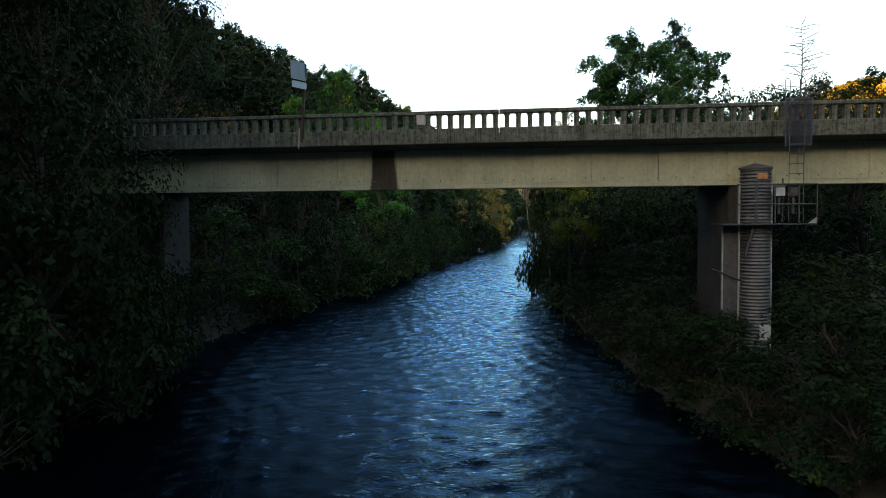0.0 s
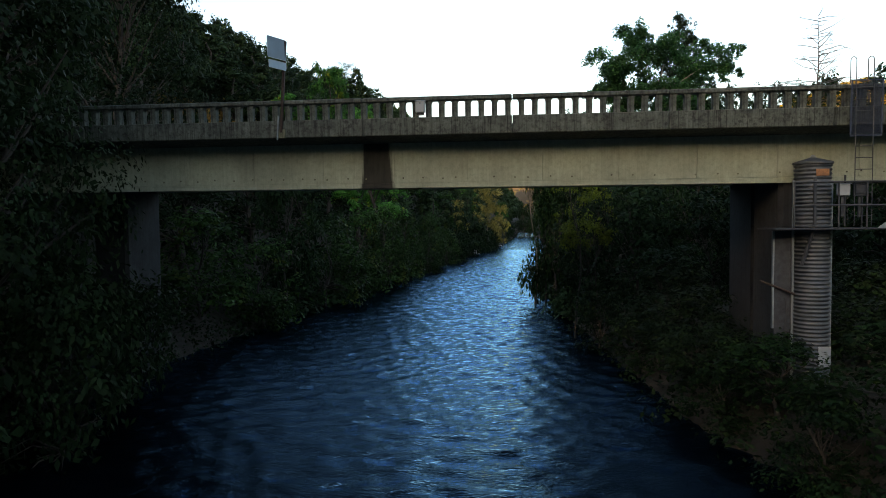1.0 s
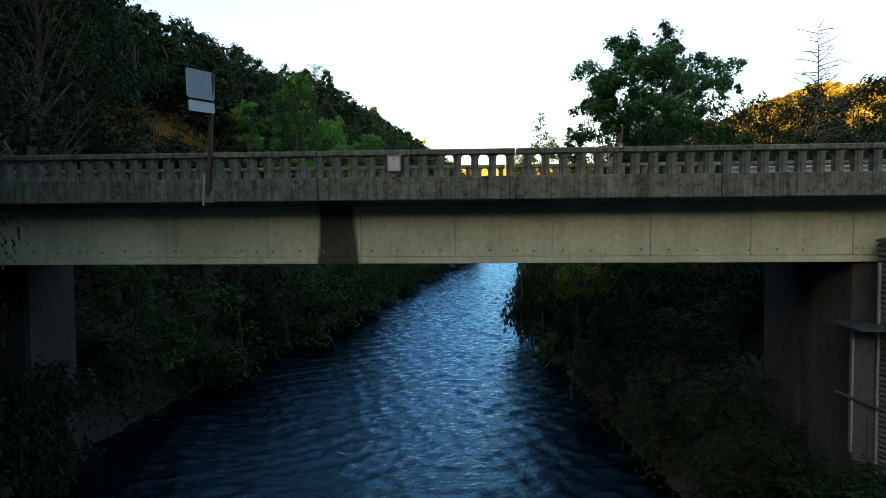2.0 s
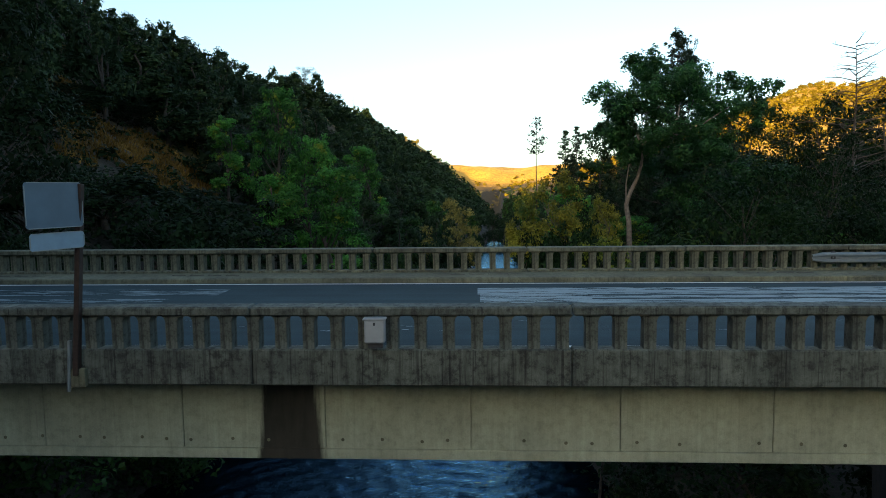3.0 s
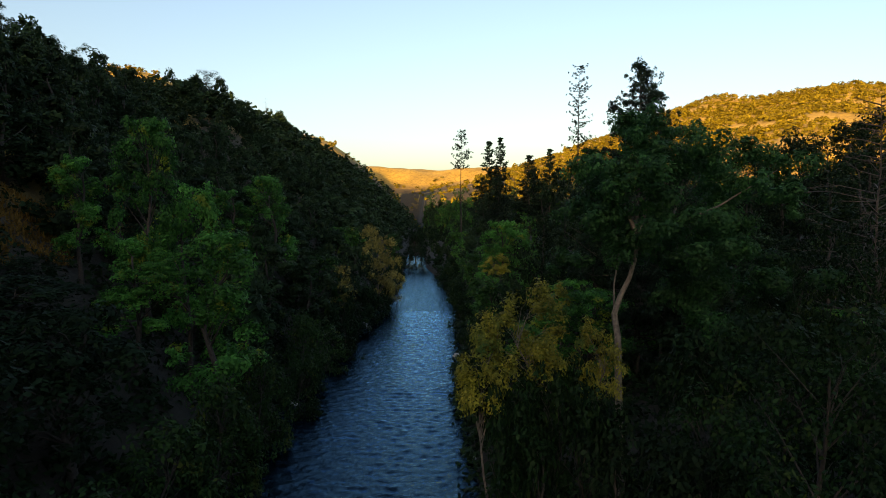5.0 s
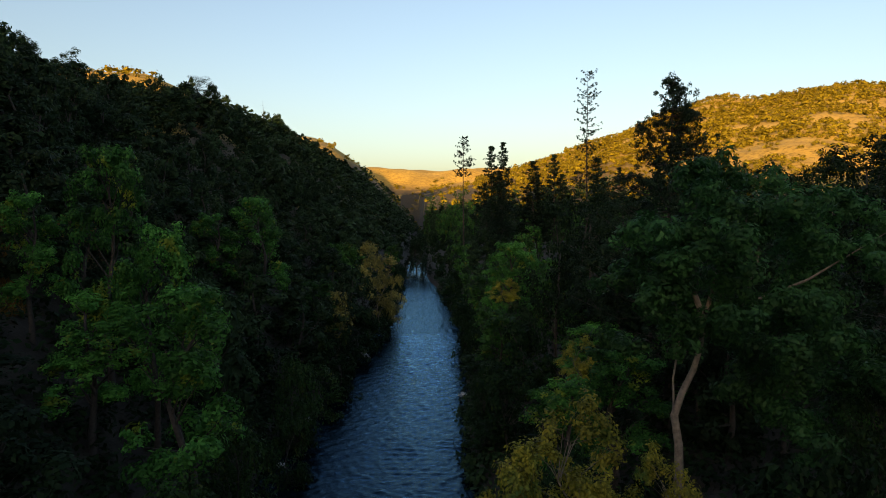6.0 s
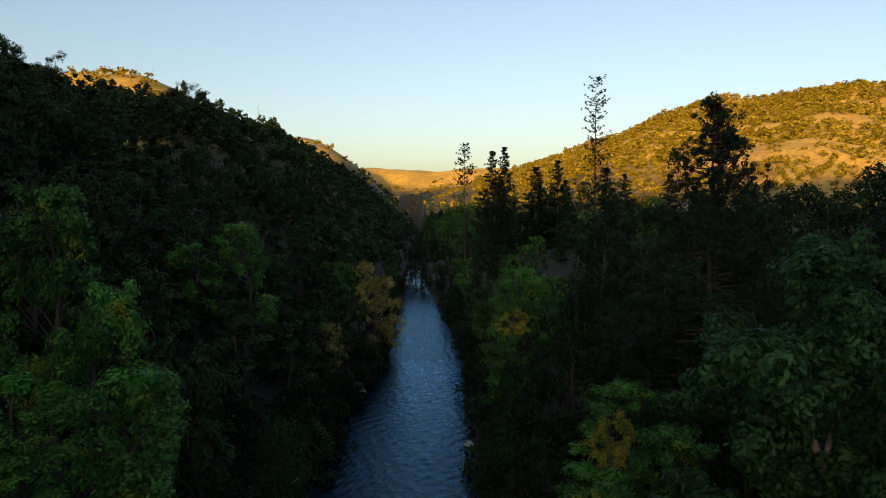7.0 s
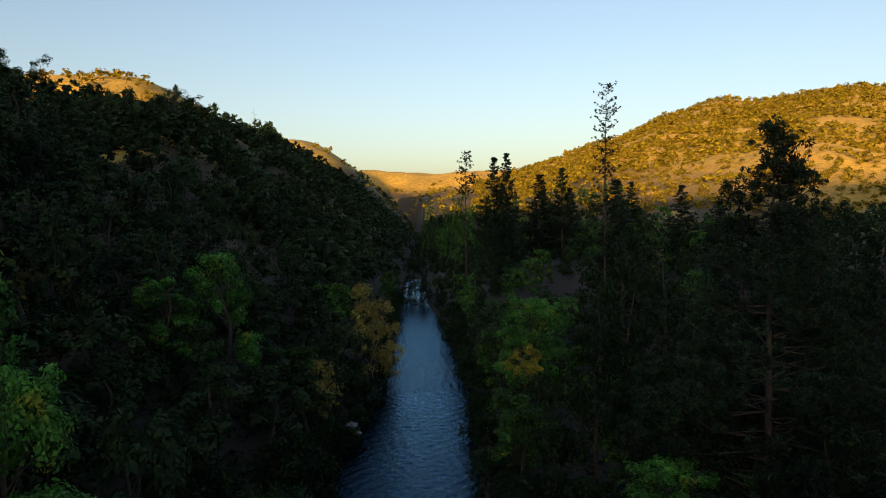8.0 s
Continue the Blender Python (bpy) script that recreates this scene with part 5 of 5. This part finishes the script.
def sign_post():
    ob = thing("road_sign", "road sign seen from behind on a rusty post by the railing", "road sign", m=CANT)
    foot, head = Vector((0.93, -5.45, 0.10)), Vector((1.15, -5.45, 2.90))
    bm = bmesh.new()
    side = Vector((0.05, 0, 0))
    add_box(bm, -0.05, 0.05, -0.04, 0.04, 0, (head - foot).length, 0.008)
    bm.transform(Matrix.Translation(foot) @ (head - foot).to_track_quat("Z", "Y").to_matrix().to_4x4())
    part("post", bm, RUST, ob)
    part("foot_block", box(0.84, 1.06, -5.47, -5.385, -0.08, 0.20, 0.01), CURB_C, ob, "pale concrete foot")
    part("brace", rod((0.80, -5.46, -0.14), (0.86, -5.46, 0.62), 0.03), STEEL, ob)
    turn = Matrix.Rotation(radians(70), 4, "Z")
    for name, z0, z1, w in (("sign_panel", 2.29, 2.92, 0.80), ("sign_plate", 1.99, 2.23, 0.76)):
        bm = rounded_plate(-w, 0.06, z0, z1, 0.05, 0.008)
        place = Matrix.Translation((1.14, -5.50, 0)) @ turn
        bm.transform(place)
        panel = part(name, bm, SIGN if name == "sign_panel" else PLATE, ob, "bare grey aluminium back")
        for z in (z0 + 0.07, z1 - 0.07):
            bm = box(-w * 0.8, 0.03, 0.006, 0.03, z - 0.018, z + 0.018)
            bm.transform(place)
            part("bracket", bm, DARK_STEEL, panel)
        rim = bmesh.new()
        for xa, xb, za, zb in ((-w + 0.04, 0.02, z1 - 0.012, z1), (-w + 0.04, 0.02, z0, z0 + 0.012), (0.048, 0.06, z0 + 0.05, z1 - 0.05), (-w, -w + 0.012, z0 + 0.05, z1 - 0.05)):
            add_box(rim, xa, xb, -0.012, -0.005, za, zb)
        rim.transform(place)
        part("rim", rim, STEEL, panel, "bright worn edge")
    return ob


def utility_box():
    ob = thing("utility_box", "small pale grey box fixed to the concrete railing", "box", m=CANT)
    case = part("case", box(5.22, 5.51, NEAR_OUT - 0.18, NEAR_OUT - 0.02, 0.60, 0.94, 0.02), BOX_W, ob)
    part("lid", box(5.20, 5.53, NEAR_OUT - 0.19, NEAR_OUT - 0.02, 0.935, 0.96, 0.008), BOX_W, case)
    part("latch", box(5.35, 5.38, NEAR_OUT - 0.19, NEAR_OUT - 0.178, 0.86, 0.90, 0.004), DARK_STEEL, case)
    part("bracket", box(5.26, 5.47, NEAR_OUT - 0.10, NEAR_OUT - 0.02, 0.52, 0.595), DARK_STEEL, ob)
    return ob


def gauge_tower():
    """A corrugated steel well with a conical cap, beside the pier."""
    ob = thing("gauge_tower", "corrugated steel gauge well with a conical cap", "tower")
    cx, cy, r, z0, z1 = 17.08, -4.85, 0.495, gz(17.08, -4.85) - 0.5, -1.33
    seg, vs, fs = 40, [], []
    zs = np.arange(z0, z1, 0.02)
    for z in zs:
        rr = r + 0.026 * math.sin(z / 0.12 * 2 * math.pi)
        for k in range(seg):
            a = 2 * math.pi * k / seg
            vs.append((cx + rr * math.cos(a), cy + rr * math.sin(a), z))
    i = np.arange(len(zs) * seg).reshape(len(zs), seg)
    fs = np.stack([i[:-1], np.roll(i[:-1], -1, 1), np.roll(i[1:], -1, 1), i[1:]], -1).reshape(-1, 4)
    w = new("well_pipe", arrays_mesh("well_pipe", vs, fs, WELL_STEEL, True))
    w.parent = ob
    bm = bmesh.new()
    bmesh.ops.create_cone(bm, cap_ends=True, segments=36, radius1=r + 0.05, radius2=0.10, depth=0.13, matrix=Matrix.Translation((cx, cy, z1 + 0.10)))
    bmesh.ops.create_cone(bm, cap_ends=True, segments=36, radius1=r + 0.06, radius2=r + 0.06, depth=0.05, matrix=Matrix.Translation((cx, cy, z1 - 0.0)))
    cap = part("cap", bm, WELL_STEEL, ob)
    part("cap_knob", rod((cx, cy, z1 + 0.17), (cx, cy, z1 + 0.25), 0.10, 0.04, 12), STEEL, cap)
    part("name_plate", box(cx - 0.12, cx + 0.24, cy - r - 0.035, cy - r - 0.005, z1 - 0.40, z1 - 0.20, 0.004), ORANGE, ob, "faded orange plate")
    for x in (cx - r - 0.04, cx + r + 0.05):
        part("guide_rail", box(x - 0.03, x + 0.03, cy - 0.03, cy + 0.03, z0 + 0.6, z1 - 0.5), STEEL, ob)
    part("ladder_strip", box(cx - 0.18, cx - 0.10, cy - r - 0.04, cy - r + 0.02, -3.2, z1 - 0.45), DARK_STEEL, ob)
    part("brace", rod((cx - 0.50, cy - 0.52, -4.35), (cx - 0.20, cy - 0.60, -3.3), 0.05), DARK_STEEL, ob)
    part("strut", rod((cx - r - 0.95, cy + 0.1, -4.85), (cx - r, cy - 0.1, -5.25), 0.035), RUST, ob)
    part("lower_hatch", box(cx + 0.02, cx + 0.36, cy - r - 0.03, cy - r, -7.35, -6.75), BOX_W, ob, "pale torn sticker plate")
    return ob


def steel_plates():
    ob = thing("steel_plates", "tall grey steel plates between pier and gauge well", "steel plate")
    part("plate", box(16.04, 16.52, -4.80, -4.74, -7.4, -3.33, 0.01), DARK_STEEL, ob)
    part("edge_strip", box(15.98, 16.03, -4.82, -4.72, -6.3, -3.35), STEEL, ob)
    part("edge_strip", box(16.36, 16.39, -4.84, -4.805, -7.4, -5.4), DARK_STEEL, ob)
    return ob


def platform():
    ob = thing("access_platform", "steel access platform with a pipe railing", "platform")
    z, y0, y1 = -3.25, -5.75, -4.3
    part("floor_plate", box(15.68, 18.77, y0, y1, z - 0.05, z, 0.01), DARK_STEEL, ob)
    for zz in (-1.93, -2.60):
        part("rail", rod((16.19, y0, zz), (18.75, y0, zz), 0.028), DARK_STEEL, ob)
        part("rail", rod((18.75, y0, zz), (18.75, y1, zz), 0.028), DARK_STEEL, ob)
    for x, y in ((16.21, y0), (17.42, y0), (18.18, y0), (18.75, y0), (18.75, y1)):
        part("post", rod((x, y, z), (x, y, -1.92), 0.026), DARK_STEEL, ob)
    bm = bmesh.new()
    for a, b in (((18.54, z), (18.75, z)), ):
        v = [bm.verts.new(p) for p in ((18.46, y0 - 0.02, z), (18.75, y0 - 0.02, z), (18.75, y0 - 0.02, z + 0.22))]
        bm.faces.new(v)
        e = bmesh.ops.extrude_face_region(bm, geom=bm.faces[:])
        bmesh.ops.translate(bm, verts=[q for q in e["geom"] if isinstance(q, bmesh.types.BMVert)], vec=(0, 0.02, 0))
    part("gusset", bm, STEEL, ob)
    part("conduit", rod((17.93, -5.0, -1.7), (17.93, -5.0, -3.2), 0.03), DARK_STEEL, ob)
    return ob


def case_box(x0, x1, z0, z1, mat, label):
    ob = thing("meter_box", label, "box")
    case = part("case", box(x0, x1, -5.62, -5.44, z0, z1, 0.015), mat, ob)
    part("hood", box(x0 - 0.02, x1 + 0.02, -5.64, -5.44, z1 - 0.004, z1 + 0.025), mat, case)
    part("mount", box((x0 + x1) / 2 - 0.04, (x0 + x1) / 2 + 0.04, -5.50, -5.47, z0 - 0.6, z0 + 0.02), DARK_STEEL, ob)
    return ob


def rail_ladder():
    ob = thing("ladder", "thin steel ladder over the railing with hooped grab rails", "ladder")
    for x in (17.88, 18.35):
        part("rail", rod((x, -5.66, -3.2), (x, -5.66, 1.5), 0.014), DARK_STEEL, ob)
        bm = bmesh.new()
        for k in range(8):
            a0, a1 = math.pi * k / 8, math.pi * (k + 1) / 8
            add_rod(bm, (x - 0.08 + 0.08 * math.cos(a0), -5.66, 1.5 + 0.10 * math.sin(a0)), (x - 0.08 + 0.08 * math.cos(a1), -5.66, 1.5 + 0.10 * math.sin(a1)), 0.014, None, 6)
        add_rod(bm, (x - 0.16, -5.66, 1.5), (x - 0.16, -5.66, 0.85), 0.014)
        part("grab_hoop", bm, DARK_STEEL, ob)
    z = -2.9
    while z < 0.9:
        part("rung", rod((17.88, -5.66, z), (18.35, -5.66, z), 0.012, None, 6), DARK_STEEL, ob)
        z += 0.33
    return ob


def mesh_guard():
    ob = thing("mesh_guard", "grey wire mesh guard hung on the railing", "guard panel", m=CANT)
    part("frame", box(17.76, 17.80, -5.60, -5.57, -0.38, 1.18), BLUE_STEEL, ob)
    part("frame", box(18.59, 18.63, -5.60, -5.57, -0.38, 1.18), BLUE_STEEL, ob)
    part("frame", box(17.76, 18.63, -5.60, -5.57, 1.16, 1.20), BLUE_STEEL, ob)
    part("frame", box(17.76, 18.63, -5.60, -5.57, -0.40, -0.36), BLUE_STEEL, ob)
    bm = bmesh.new()
    for k in range(44):
        x = 17.79 + k * 0.02
        add_box(bm, x, x + 0.004, -5.59, -5.582, -0.37, 1.17)
    for k in range(70):
        z = -0.36 + k * 0.022
        add_box(bm, 17.79, 18.61, -5.582, -5.576, z, z + 0.004)
    part("mesh", bm, BLUE_STEEL, ob)
    return ob


sign_post()
utility_box()
gauge_tower()
steel_plates()
platform()
case_box(17.48, 17.79, -2.32, -1.99, BOX_W, "pale blue-grey meter box on the platform rail")
case_box(17.93, 18.26, -2.34, -2.00, DARK_STEEL, "grey meter box on the platform rail")
rail_ladder()
mesh_guard()


def boulder(x, y, r, seed):
    bm = bmesh.new()
    bmesh.ops.create_icosphere(bm, subdivisions=3, radius=r)
    for v in bm.verts:
        v.co *= 0.8 + 0.45 * noise.noise(v.co * (1.2 / r) + Vector((seed * 7.1, 0, 0)))
        v.co.z *= 0.7
    ob = mesh_object("boulder", bm, ROCK)
    ob.location = (x, y, WATER_Z + 0.1 * r)
    return tagged(ob, "grey boulder at the water's edge", "boulder", "river boulders")


for k, (x, y, r) in enumerate([(0.6, 104, 1.0), (1.4, 101.5, 0.6), (-3.2, 72, 0.7), (-3.6, 60, 0.5), (12.2, 33, 0.6), (11.4, 45, 0.5), (13.2, 80, 0.6), (4.6, 138, 0.8)]):
    boulder(x, y, r, k)
